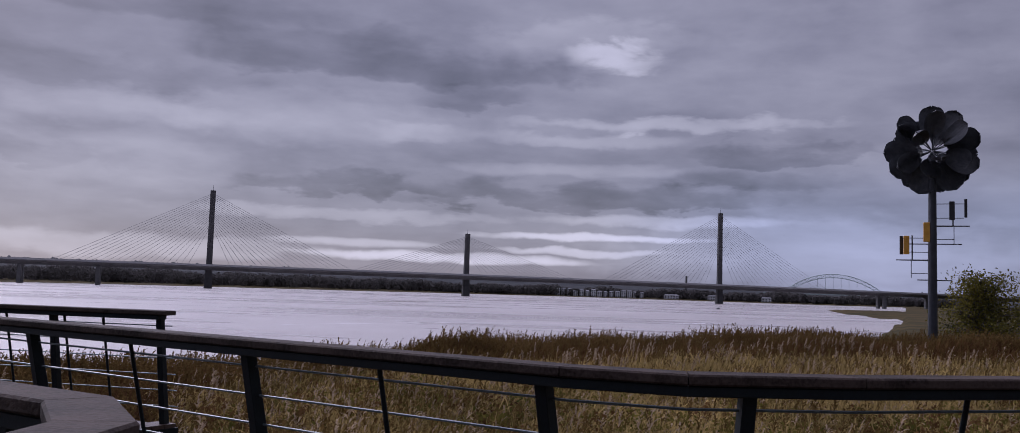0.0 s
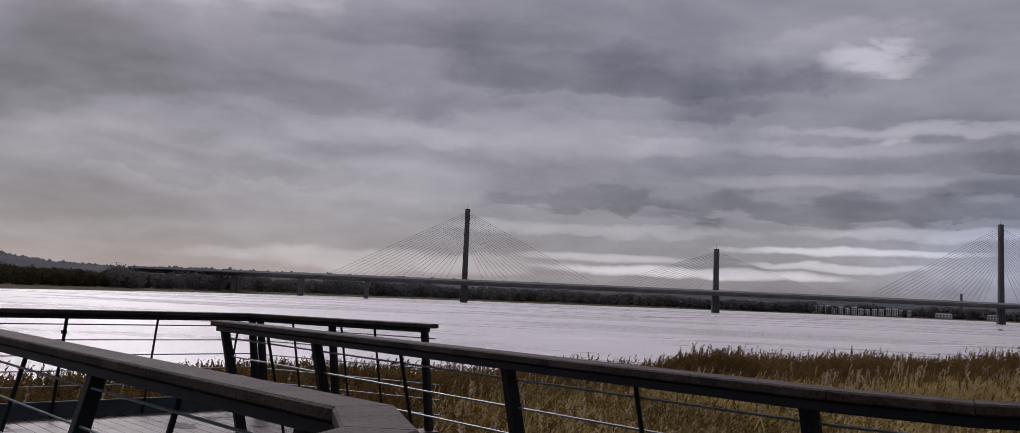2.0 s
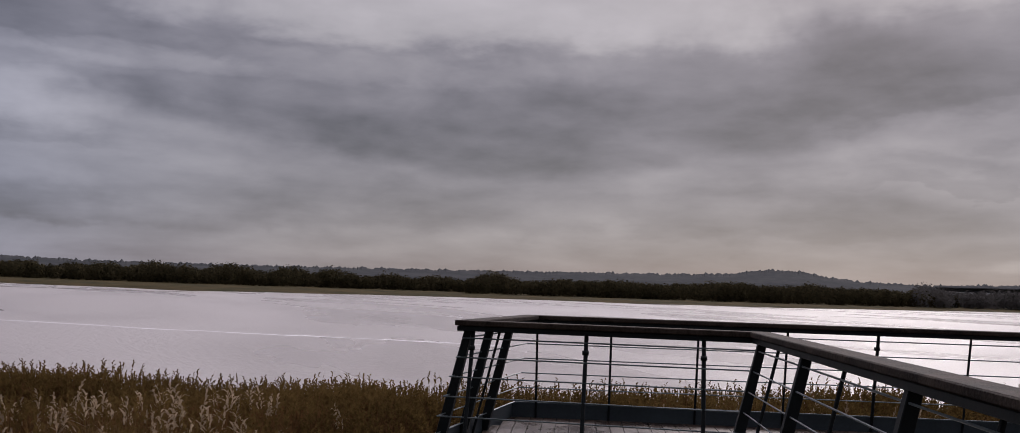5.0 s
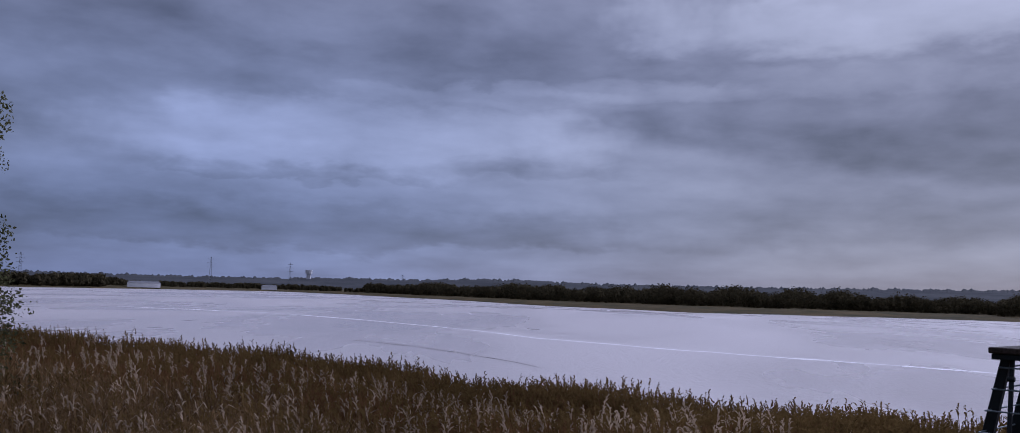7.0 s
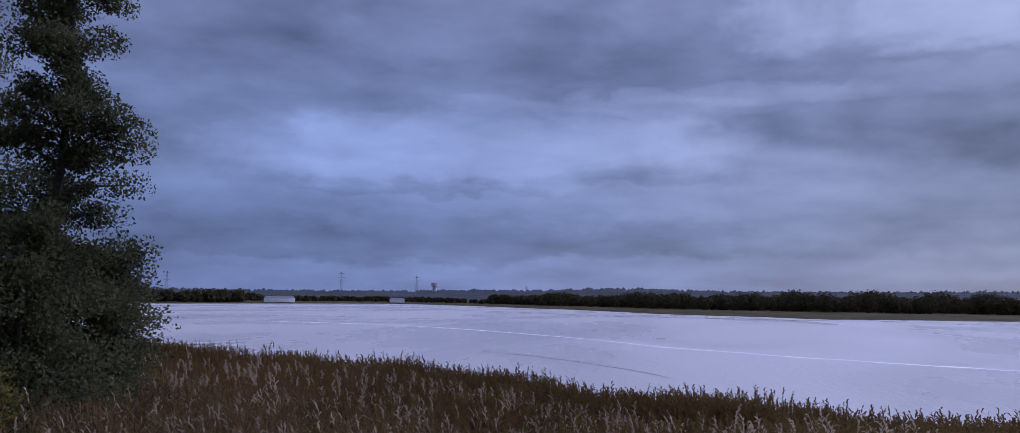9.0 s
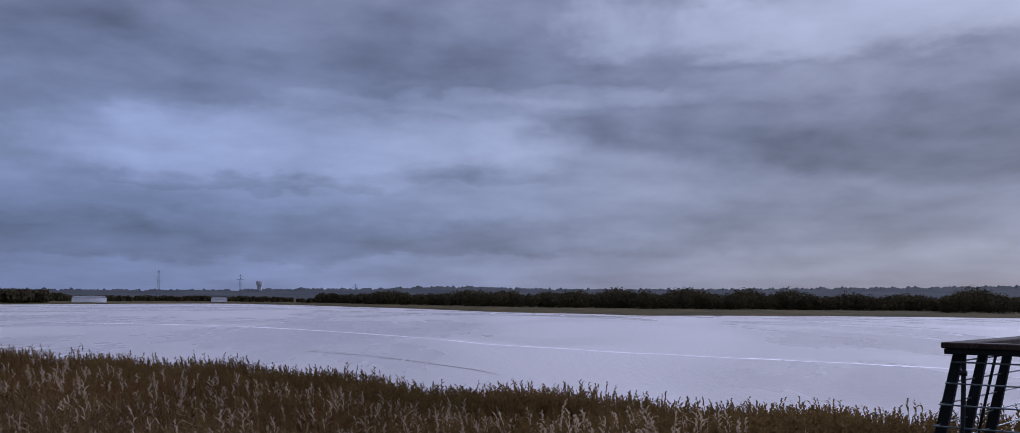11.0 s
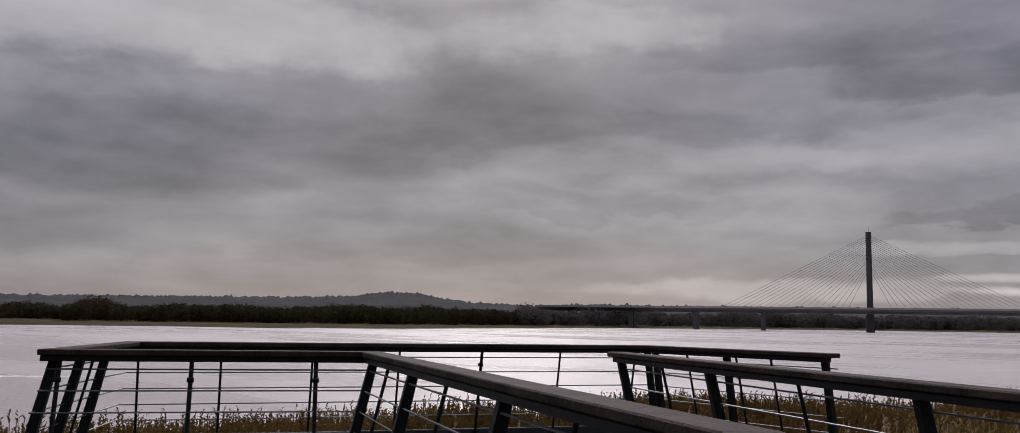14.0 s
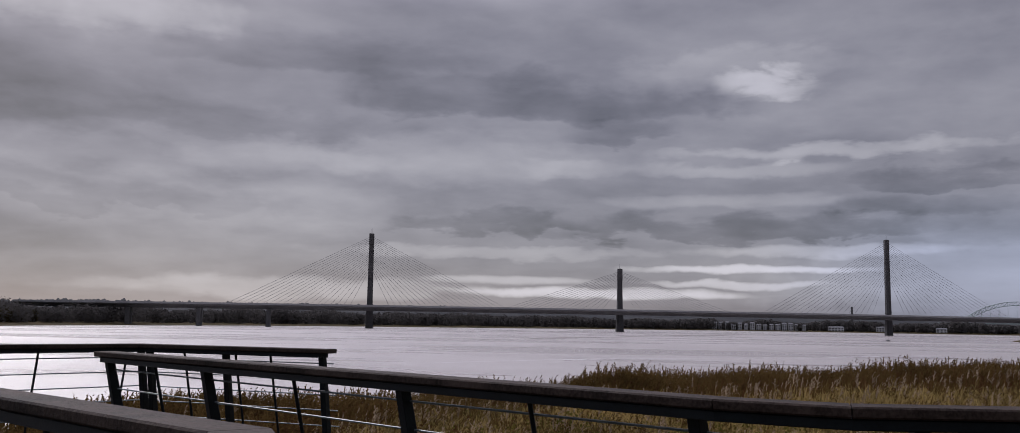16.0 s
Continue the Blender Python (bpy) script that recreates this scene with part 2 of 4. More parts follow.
# far ridge woods: aerial haze is mixed into this blue-grey base colour
HILL = surface("haze_tinted_woodland", (0.036, 0.039, 0.044), (0.064, 0.066, 0.068), 0.95, 0, 0.006, (1, 1, 1), 0.0, 0.05, 0.03)
PLUMED = leafy("plumed_reed", (0.044, 0.027, 0.012), (0.225, 0.142, 0.066))
REED = leafy("reed_blade", (0.038, 0.022, 0.011), (0.118, 0.070, 0.034))
RUST = leafy("rusty_reed", (0.056, 0.031, 0.014), (0.170, 0.092, 0.039))
GRASS = leafy("mixed_reed_and_grass", (0.10, 0.076, 0.026), (0.52, 0.385, 0.15))
PALE_REED = leafy("pale_straw", (0.17, 0.125, 0.085), (0.50, 0.39, 0.27))
PLUME = leafy("reed_plume", (0.058, 0.038, 0.013), (0.165, 0.106, 0.040))
# leaf colour greyed and lightened to stand for haze over the far bank
HAZE_LEAF = leafy("haze_tinted_foliage", (0.082, 0.078, 0.078), (0.115, 0.108, 0.102), 0.3)
FAR_LEAF = leafy("far_foliage", (0.026, 0.024, 0.015), (0.080, 0.066, 0.036), 0.2)
BIRCH_LEAF = leafy("birch_leaf", (0.026, 0.031, 0.014), (0.16, 0.155, 0.075), 0.45)
BUSH_LEAF = leafy("bush_leaf", (0.055, 0.060, 0.016), (0.20, 0.165, 0.04), 0.35)
BARK = surface("bark", (0.02, 0.017, 0.014), (0.07, 0.06, 0.052), 0.9, 0, 5.0, (1, 1, 0.4), 0.5, 30.0)
WATER_MAT = water_surface()
PETAL = surface("perforated_steel_petal", (0.05, 0.053, 0.06), (0.10, 0.105, 0.118), 0.55, 0.0, 3.0, (1, 1, 1), 0.1, 25.0)
POLE = surface("grey_pole_paint", (0.026, 0.029, 0.036), (0.045, 0.05, 0.06), 0.5, 0.3, 2.0, (1, 1, 1), 0.05, 20.0)
YELLOW = surface("ochre_panel", (0.55, 0.27, 0.03), (0.68, 0.36, 0.05), 0.5, 0, 3.0, (1, 1, 1), 0.05, 20.0)
BLACK = surface("black_blade", (0.012, 0.012, 0.014), (0.03, 0.03, 0.034), 0.4, 0, 3.0, (1, 1, 1), 0.05, 20.0)
# pale render of far buildings, made less white in colour for haze
WHITE = surface("haze_dulled_render", (0.45, 0.46, 0.48), (0.58, 0.58, 0.60), 0.8, 0, 0.1, (1, 1, 1), 0.0, 1.0)
BRIGHT = surface("white_cladding", (0.72, 0.73, 0.76), (0.85, 0.85, 0.87), 0.7, 0, 0.1, (1, 1, 1), 0.0, 1.0)
ROOF = surface("slate_roof", (0.07, 0.075, 0.085), (0.12, 0.12, 0.13), 0.7, 0, 0.2, (1, 1, 1), 0.0, 1.0)
PANE = surface("dark_pane", (0.03, 0.035, 0.045), (0.06, 0.065, 0.075), 0.15, 0, 0.5, (1, 1, 1), 0.0, 3.0)
ARCH = surface("pale_green_steel", (0.32, 0.41, 0.40), (0.40, 0.49, 0.48), 0.6, 0, 0.05, (1, 1, 1), 0.0, 1.0)
LATTICE = surface("grey_lattice_steel", (0.16, 0.17, 0.19), (0.22, 0.23, 0.25), 0.6, 0.3, 0.2, (1, 1, 1), 0.0, 1.0)


# ---- mesh helpers ----
def link_mesh(name, me, material, parent=None, label=""):
    ob = new(name, me)
    if material:
        me.materials.append(material)
    if parent:
        ob.parent = parent
    return tagged(ob, label)


def part(name, bm, material, parent=None, label="", smooth=False):
    me = bpy.data.meshes.new(name)
    bm.normal_update()
    bm.to_mesh(me)
    bm.free()
    if smooth:
        for poly in me.polygons:
            poly.use_smooth = True
    return link_mesh(name, me, material, parent, label)


def empty(name, label, category, group="", place=(0, 0, 0)):
    ob = new(name)
    ob.location = place
    return tagged(ob, label, category, group)


def block(bm, m, size, bevel=0.0):
    """A box of that size, centred at m."""
    r = bmesh.ops.create_cube(bm, size=1.0, matrix=m @ Matrix.Diagonal((*size, 1)))
    if bevel:
        es = list({e for v in r["verts"] for e in v.link_edges})
        bmesh.ops.bevel(bm, geom=es, offset=bevel, segments=1, affect="EDGES")


def tube(bm, a, b, r0, r1=None, seg=8):
    a, b = Vector(a), Vector(b)
    d = b - a
    m = Matrix.Translation((a + b) / 2) @ d.to_track_quat("Z", "Y").to_matrix().to_4x4()
    bmesh.ops.create_cone(bm, cap_ends=True, segments=seg, radius1=r0, radius2=r0 if r1 is None else r1, depth=d.length, matrix=m)


def prism(bm, ring, z0, z1):
    """A solid over a ring of (x, y), from z0 up to z1 (numbers, or one for each corner)."""
    zs0 = z0 if isinstance(z0, (list, tuple)) else [z0] * len(ring)
    zs1 = z1 if isinstance(z1, (list, tuple)) else [z1] * len(ring)
    lo = [bm.verts.new((x, y, z)) for (x, y), z in zip(ring, zs0)]
    hi = [bm.verts.new((x, y, z)) for (x, y), z in zip(ring, zs1)]
    n = len(ring)
    bm.faces.new(hi)
    bm.faces.new(lo[::-1])
    for i in range(n):
        bm.faces.new((lo[i], lo[(i + 1) % n], hi[(i + 1) % n], hi[i]))
    bmesh.ops.recalc_face_normals(bm, faces=bm.faces)


def table(rows):
    """A piecewise-linear function of the bearing."""
    rows = sorted(rows)
    xs, ys = [r[0] for r in rows], [r[1] for r in rows]
    return lambda a: float(np.interp(a, xs, ys))


# ---- land and water ----
# edge of the near marsh, height of its reed tops, and the far shore, by bearing
REED_EL = table([(-30, -1.56), (-23, -1.54), (-16, -1.77), (-6.6, -2.31), (3.2, -2.95), (9, -3.6), (18.6, -4.2), (29, -4.3), (40, -5.06), (52, -5.66),
                 (65, -6.2), (72, -5.94), (79, -5.77), (86, -5.38), (93.5, -4.96), (101, -4.16), (109, -3.5), (115, -2.78), (122, -2.6), (140, -2.5)])
REED_R = table([(-40, 62), (-16, 58), (-6.6, 50), (3.2, 43), (9, 40), (18.6, 36.5), (29, 36), (40, 31), (52, 27.5), (65, 25), (72, 26), (79, 27), (86, 29),
                (93.5, 31.5), (101, 37), (109, 44), (115, 55), (122, 60), (140, 60)])
FAR_R = table([(-60, 2100), (-22.7, 2050), (-19, 1820), (-4.6, 1900), (11, 1430), (22, 1250), (30, 1050), (38, 782), (45, 640), (52, 596), (65, 582), (72, 560), (80, 520),
               (90, 628), (97.5, 930), (105, 1400), (112, 1160), (118, 975), (130, 900), (160, 900)])
RIDGE = table([(-60, 0.3), (-32, 0.5), (-25, 0.55), (-12, 0.62), (-8, 0.72), (-4.5, 0.8), (7, 0.84), (11, 0.91), (21, 0.95), (28, 0.93), (34, 0.95), (37, 0.84), (40.6, 0.93), (42.6, 1.16), (44, 1.42),
               (45.7, 1.5), (46.8, 1.42), (48.2, 1.2), (51, 1.10), (57, 1.02), (65, 0.90), (70, 0.84), (78, 0.74), (86, 0.70), (89, 0.78), (93, 0.8), (97, 0.62), (101, 0.6), (105, 0.48), (112, 0.42),
               (118, 0.42), (130, 0.4), (160, 0.3)])
REED_TALL = 2.0


def marsh_z(az, r):
    """Height of the near marsh."""
    edge = REED_R(az)
    top = EYE_Z + edge * math.tan(radians(REED_EL(az)))
    near = -3.4
    return near + (top - REED_TALL - near) * min(1.0, max(0.0, (r - 8) / (edge - 8)))


def make_ground():
    bm = bmesh.new()
    rings = []
    steps = [-180 + 2.0 * i for i in range(76)] + [-28 + 0.3 * i for i in range(40)] + [-16 + 0.75 * i for i in range(208)] + [140 + 2.0 * i for i in range(20)]
    for az in steps:
        wet = -22.9 < az < 138
        edge, far = REED_R(az) + 3, FAR_R(az)
        col = []
        for i in range(12):
            r = 2 + (edge - 2) * i / 11
            col.append((r, marsh_z(az, r) + 0.15 * noise.noise((r * 0.2, az * 0.2, 0))))
        last = col[-1][1]
        for i in range(1, 15):
            q = i / 15
            r = edge + (far - edge) * q ** 2.2
            z = WATER - 1.5 if wet else -4.6
            if i == 1:
                r = edge + 5
            if az < -19.5 and r < 900:
                z = max(z, WATER + min(1.0, (edge + 430 * min(1.0, (-19.5 - az) / 3.4) ** 1.8 - r) / 35))
            if az < -18.5 and r < 1000:
                z = max(z, WATER + min(1.2, (r - 470 - 14 * (22.9 + az) ** 2) / 30, (900 - r) / 30, (-18.6 - az) * 4))
            col.append((r, z if i > 1 else min(z, last)))
        wob = 18 * noise.noise((az * 0.25, 1.7, 0)) + 5 * noise.noise((az * 1.3, 4.7, 0))
        col.append((far + wob - 6, WATER - 0.4 if wet else -4.6))
        col.append((far + wob, WATER + 0.5))
        col.append((far + wob + 60, WATER + 2.0))
        col.append((far + wob + 150, WATER + 3.0))
        for r in (2300, 2700, 3100, 3600, 4200, 4900):
            k = 1.0 if r > 2300 else 0.0
            col.append((max(r, far + 160), -3.5 + k * 4))
        rings.append([bm.verts.new(bearing(az, r, z)) for r, z in col])
    for a, b in zip(rings, rings[1:] + rings[:1]):
        for i in range(len(a) - 1):
            bm.faces.new((a[i], a[i + 1], b[i + 1], b[i]))
    hub = bm.verts.new((0, 0, -3.4))
    for a, b in zip(rings, rings[1:] + rings[:1]):
        bm.faces.new((hub, a[0], b[0]))
    bmesh.ops.recalc_face_normals(bm, faces=bm.faces)
    return tagged(part("ground", bm, EARTH, None, smooth=True), "brown autumn marsh and low river banks", "ground", kind="structure")


def make_water():
    bm = bmesh.new()
    bmesh.ops.create_grid(bm, x_segments=40, y_segments=40, size=4800)
    ob = part("water", bm, WATER_MAT)
    ob.location.z = WATER
    return tagged(ob, "broad pale grey tidal river under cloud", "water", kind="structure")


def make_hills():
    """The wooded ridge along the skyline, with haze put into its colour."""
    bm = bmesh.new()
    rings = []
    az = -60.0
    while az < 160:
        rough = 5.0 * noise.noise((az * 1.6, 0, 0)) + 5.5 * noise.noise((az * 6.0, 5, 0)) + 5.0 * abs(noise.noise((az * 15.0, 9, 0))) + 3.0 * noise.noise((az * 33.0, 2, 0))
        base = at_height(RIDGE(az), 3000)
        top = base + rough
        col = [(2450, -3.0), (2650, base * 0.45), (2850, base * 0.8), (3000, top), (3300, top * 0.9), (4000, top * 0.7)]
        rings.append([bm.verts.new(bearing(az, r, z)) for r, z in col])
        az += 0.06
    for a, b in zip(rings, rings[1:]):
        for i in range(len(a) - 1):
            bm.faces.new((a[i], a[i + 1], b[i + 1], b[i]))
    bmesh.ops.recalc_face_normals(bm, faces=bm.faces)
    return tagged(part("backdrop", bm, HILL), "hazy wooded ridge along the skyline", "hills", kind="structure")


make_ground()
make_water()
make_hills()


# ---- the cable-stayed road bridge ----
TOWER_L, TOWER_M, TOWER_R = bearing(17.76, 1025), bearing(2.69, 1067), bearing(-12.5, 1200)
BRIDGE_DIR = (TOWER_R - TOWER_L).normalized()


def bridge_deck_z(s):
    """Underside of the deck, by the distance along it from the first tower."""
    return 12.6 - 0.000004 * (s - 150) ** 2


def make_bridge():
    root = empty("road_bridge", "long grey cable-stayed road bridge across the river", "bridge")
    side = Vector((-BRIDGE_DIR.y, BRIDGE_DIR.x, 0))

    def along(s, z, off=0.0):
        p = TOWER_L + BRIDGE_DIR * s + side * off
        return Vector((p.x, p.y, z))

    turn = math.atan2(BRIDGE_DIR.y, BRIDGE_DIR.x)
    # deck: box girder, wings and parapets, piece by piece
    bm = bmesh.new()
    prof = [(-16, 4.6), (-16, 3.6), (-7, 2.6), (-5, 0), (5, 0), (7, 2.6), (16, 3.6), (16, 4.6)]
    rings = []
    for k in range(-16, 59):
        s = k * 22.0
        rings.append([bm.verts.new(along(s, bridge_deck_z(s) + z, o)) for o, z in prof])
    for a, b in zip(rings, rings[1:]):
        for i in range(len(prof)):
            j = (i + 1) % len(prof)
            bm.faces.new((a[i], b[i], b[j], a[j]))
    bmesh.ops.recalc_face_normals(bm, faces=bm.faces)
    part("deck", bm, CONCRETE, root)
    for off in (-16, 16):
        bm = bmesh.new()
        rings = []
        for k in range(-16, 59):
            s = k * 22.0
            rings.append([bm.verts.new(along(s, bridge_deck_z(s) + z, off + o)) for o, z in ((-0.15, 4.25), (0.15, 4.25), (0.15, 6.15), (-0.15, 6.15))])
        for a, b in zip(rings, rings[1:]):
            for i in range(4):
                bm.faces.new((a[i], b[i], b[(i + 1) % 4], a[(i + 1) % 4]))
        bm.faces.new(rings[0])
        bm.faces.new(rings[-1])
        bmesh.ops.recalc_face_normals(bm, faces=bm.faces)
        part("parapet", bm, PARAPET, root, "pale metal parapet")
    for p, top, n_stay, reach in ((TOWER_L, 95.7, 19, 150), (TOWER_M, 64.3, 15, 132), (TOWER_R, 106.7, 19, 160)):
        s = (p - TOWER_L).dot(BRIDGE_DIR)
        bm = bmesh.new()
        dz = bridge_deck_z(s)
        for z0, z1, w0, w1 in ((WATER - 2, dz + 2, 8.5, 7.0), (dz + 2, top - 12, 6.2, 5.2), (top - 12, top, 5.6, 5.4)):
            ring = [along(s, 0, 0) + BRIDGE_DIR * (x * w0 / 2) + side * (y * w0 / 2) for x, y in ((-1, -0.6), (-0.6, -1), (0.6, -1), (1, -0.6), (1, 0.6), (0.6, 1), (-0.6, 1), (-1, 0.6))]
            mid = along(s, 0)
            lo = [bm.verts.new((q.x, q.y, z0)) for q in ring]
            hi = [bm.verts.new((mid.x + (q.x - mid.x) * w1 / w0, mid.y + (q.y - mid.y) * w1 / w0, z1)) for q in ring]
            bm.faces.new(hi)
            for i in range(8):
                bm.faces.new((lo[i], lo[(i + 1) % 8], hi[(i + 1) % 8], hi[i]))
        pylon = part("pylon", bm, PYLON, root, "dark tapering concrete pylon")
        bm = bmesh.new()
        tube(bm, along(s, top), along(s, top + 6), 0.28, 0.12, 6)
        part("aerial", bm, LATTICE, pylon)
        for sgn in (-1, 1):
            for i in range(n_stay):
                q = (i + 1) / n_stay
                bm = bmesh.new()
                zt = top - 3 - (1 - q) * (top - dz) * 0.42
                tube(bm, along(s, zt), along(s + sgn * (14 + (reach - 14) * q), dz + 4.6), 0.15, 0.15, 4)
                part("stay_cable", bm, CABLE, root)
    for s in (-105, -175, -245, -315, 850, 930, 1010):
        bm = bmesh.new()
        for off in (-6, 6):
            m = Matrix.Translation(along(s, (bridge_deck_z(s) + WATER - 2) / 2 + 0.2, off)) @ pose(0, 0, 0, 0, 0, math.degrees(turn))
            block(bm, m, (4.0, 5.0, bridge_deck_z(s) - WATER + 2.4), 0.5)
        part("pier", bm, CONCRETE, root)
    return root


make_bridge()


# ---- the viewing platform ----
RAIL_Z, LEAN = 1.20, 0.27
A, B, C, D, E, F, G = (-7.72, 3.79), (-9.42, 5.45), (-6.12, 5.80), (-6.15, 10.55), (-5.0, 8.02), (-3.52, 9.95), (-1.12, 2.585)
LEG = [(-0.905, 2.19), (-0.93, 1.75), (-1.0, -3.0)]
P3, P4, P5, P6, P7 = (0.30, 4.30), (0.80, 4.105), (1.55, 4.19), (2.5, 4.47), (6.6, 5.85)
RUN_1 = [F, D, B, A, C, G] + LEG
RUN_2 = [P7, P6, P5, P4, P3, E]


def offset_line(line, d):
    """The line moved to its right by d, with mitred corners."""
    pts = [Vector(p) for p in line]
    out = []
    for i, p in enumerate(pts):
        ns = []
        if i > 0:
            t = (p - pts[i - 1]).normalized()
            ns.append(Vector((t.y, -t.x)))
        if i < len(pts) - 1:
            t = (pts[i + 1] - p).normalized()
            ns.append(Vector((t.y, -t.x)))
        n = sum(ns, Vector((0, 0))) / len(ns)
        out.append(p + n * (d / max(0.35, n.length_squared)))
    return out


def rail_board(bm, l0, l1, r0, r1, z0, z1, c=0.012):
    """A board between two mitred ends, with worn (chamfered) long edges."""
    ends = []
    for l, r in ((l0, r0), (l1, r1)):
        u = (r - l).normalized() * c
        ring = [(l + u, z0), (l, z0 + c), (l, z1 - c), (l + u, z1), (r - u, z1), (r, z1 - c), (r, z0 + c), (r - u, z0)]
        ends.append([bm.verts.new((p.x, p.y, z)) for p, z in ring])
    a, b = ends
    bm.faces.new(a)
    bm.faces.new(b[::-1])
    for i in range(8):
        j = (i + 1) % 8
        bm.faces.new((a[i], b[i], b[j], a[j]))
    bmesh.ops.recalc_face_normals(bm, faces=bm.faces)


def make_railing(line, posts, bars, clamped, label, bare=()):
    """A railing along a line, its outer side on the right. posts, bars, clamped bars: lists of (segment, share along it)."""
    root = empty("railing", label, "railing", "platform railings", (line[0][0], line[0][1], 0))
    back = Matrix.Translation((-line[0][0], -line[0][1], 0))

    def put(name, bm, material, label=""):
        bm.transform(back)
        return part(name, bm, material, root, label)

    w = 0.094
    inner, outer = offset_line(line, -w), offset_line(line, w)
    steel_in, steel_out = offset_line(line, -0.076), offset_line(line, 0.076)
    foot = offset_line(line, LEAN)
    foot_out = offset_line(line, LEAN + 0.012)
    mid = [Vector(p) for p in line]
    for i in range(len(line) - 1):
        bm = bmesh.new()
        gap = (mid[i + 1] - mid[i]).normalized() * 0.003
        rail_board(bm, inner[i] + gap, inner[i + 1] - gap, outer[i] + gap, outer[i + 1] - gap, RAIL_Z - 0.048, RAIL_Z, 0.008)
        put("handrail", bm, TIMBER, "weathered brown timber handrail")
        # dark steel bearer; its depth also stands in for the timber's shaded lower face
        bm = bmesh.new()
        cut = (mid[i + 1] - mid[i]).normalized() * 0.10
        s0, s1 = (cut if i == 0 else cut * 0), (cut if i == len(line) - 2 else cut * 0)
        rail_board(bm, steel_in[i] + s0, steel_in[i + 1] - s1, steel_out[i] + s0, steel_out[i + 1] - s1, RAIL_Z - 0.096, RAIL_Z - 0.050, 0.005)
        put("bearer", bm, STEEL)
        if i not in bare:
            bm = bmesh.new()
            rail_board(bm, foot[i], foot[i + 1], foot_out[i], foot_out[i + 1], -0.16, 0.17, 0.003)
            put("toe_plate", bm, PLATE, "blue-grey steel toe plate")
        # rods, in the leaning plane of the posts
        for k in range(6):
            z = RAIL_Z - 0.16 - 0.172 * k
            q = LEAN * (RAIL_Z - z) / RAIL_Z
            ln = offset_line(line, q)
            bm = bmesh.new()
            tube(bm, (*ln[i], z), (*ln[i + 1], z), 0.0068, 0.0068, 6)
            put("rod", bm, RODS)
    for kind, spots in (("post", posts), ("bar", bars), ("clamped", clamped)):
        for i, q in spots:
            t = mid[i].lerp(mid[i + 1], q)
            d = (mid[i + 1] - mid[i]).normalized()
            n = Vector((d.y, -d.x))
            b = t + n * LEAN
            bm = bmesh.new()
            if kind == "post":
                for lo, hi, w0, w1 in ((-0.9 if i in bare else -0.30, RAIL_Z - 0.086, 0.055, 0.036),):
                    f = b + n * (LEAN * 0.25)
                    ring_lo = [f + d * sx * 0.032 + n * sy * w0 for sx, sy in ((-1, -1), (1, -1), (1, 1), (-1, 1))]
                    ring_hi = [t + d * sx * 0.032 + n * sy * w1 for sx, sy in ((-1, -1), (1, -1), (1, 1), (-1, 1))]
                    vl = [bm.verts.new((p.x, p.y, lo)) for p in ring_lo]
                    vh = [bm.verts.new((p.x, p.y, hi)) for p in ring_hi]
                    bm.faces.new(vh)
                    bm.faces.new(vl[::-1])
                    for j in range(4):
                        bm.faces.new((vl[j], vl[(j + 1) % 4], vh[(j + 1) % 4], vh[j]))
                    bmesh.ops.recalc_face_normals(bm, faces=bm.faces)
                    bmesh.ops.bevel(bm, geom=list(bm.edges), offset=0.004, segments=1, affect="EDGES")
                put("post", bm, STEEL, "dark leaning flat steel post")
            else:
                tube(bm, (b.x, b.y, 0.0), (t.x, t.y, RAIL_Z - 0.086), *((0.019, 0.019) if kind == "clamped" else (0.0135, 0.0135)), 8)
                bar = put("bar", bm, STEEL)
                if kind == "clamped":
                    k = RAIL_Z - 0.245
                    c = t + n * (LEAN * (RAIL_Z - k) / RAIL_Z)
                    bm = bmesh.new()
                    tube(bm, (c.x - d.x * 0.028, c.y - d.y * 0.028, k), (c.x + d.x * 0.028, c.y + d.y * 0.028, k), 0.021, 0.021, 10)
                    bm.transform(back)
                    part("clamp", bm, STEEL, bar, "round steel clamp")
    return root


make_railing(RUN_1,
             [(0, 0.046), (0, 0.527), (0, 0.94), (0, 0.99), (2, 0.385), (2, 0.70), (2, 0.985), (4, 0.022), (4, 0.282), (4, 0.63), (4, 0.95), (7, 0.3)],
             [(0, 0.30), (0, 0.477), (0, 0.748), (1, 0.024), (1, 0.192), (1, 0.523), (1, 0.687), (1, 0.85), (1, 0.99), (2, 0.54), (4, 0.135), (4, 0.44), (4, 0.786)],
             [(3, 0.02), (3, 0.42), (3, 0.818), (1, 0.358)],
             "timber-topped steel railing with thin rods round the platform", (0,))
make_railing(RUN_2,
             [(0, 0.5), (2, 0.64), (4, 0.02), (4, 0.337), (4, 0.706), (4, 0.98)],
             [(0, 0.1), (0, 0.8), (1, 0.39), (4, 0.177), (4, 0.518), (4, 0.84)],
             [],
             "timber-topped steel railing with thin rods along the walkway")

DECK = [tuple(p) for p in offset_line(RUN_1, LEAN)] + [(6.9, -3.0)] + [tuple(p) for p in offset_line(RUN_2, LEAN)]


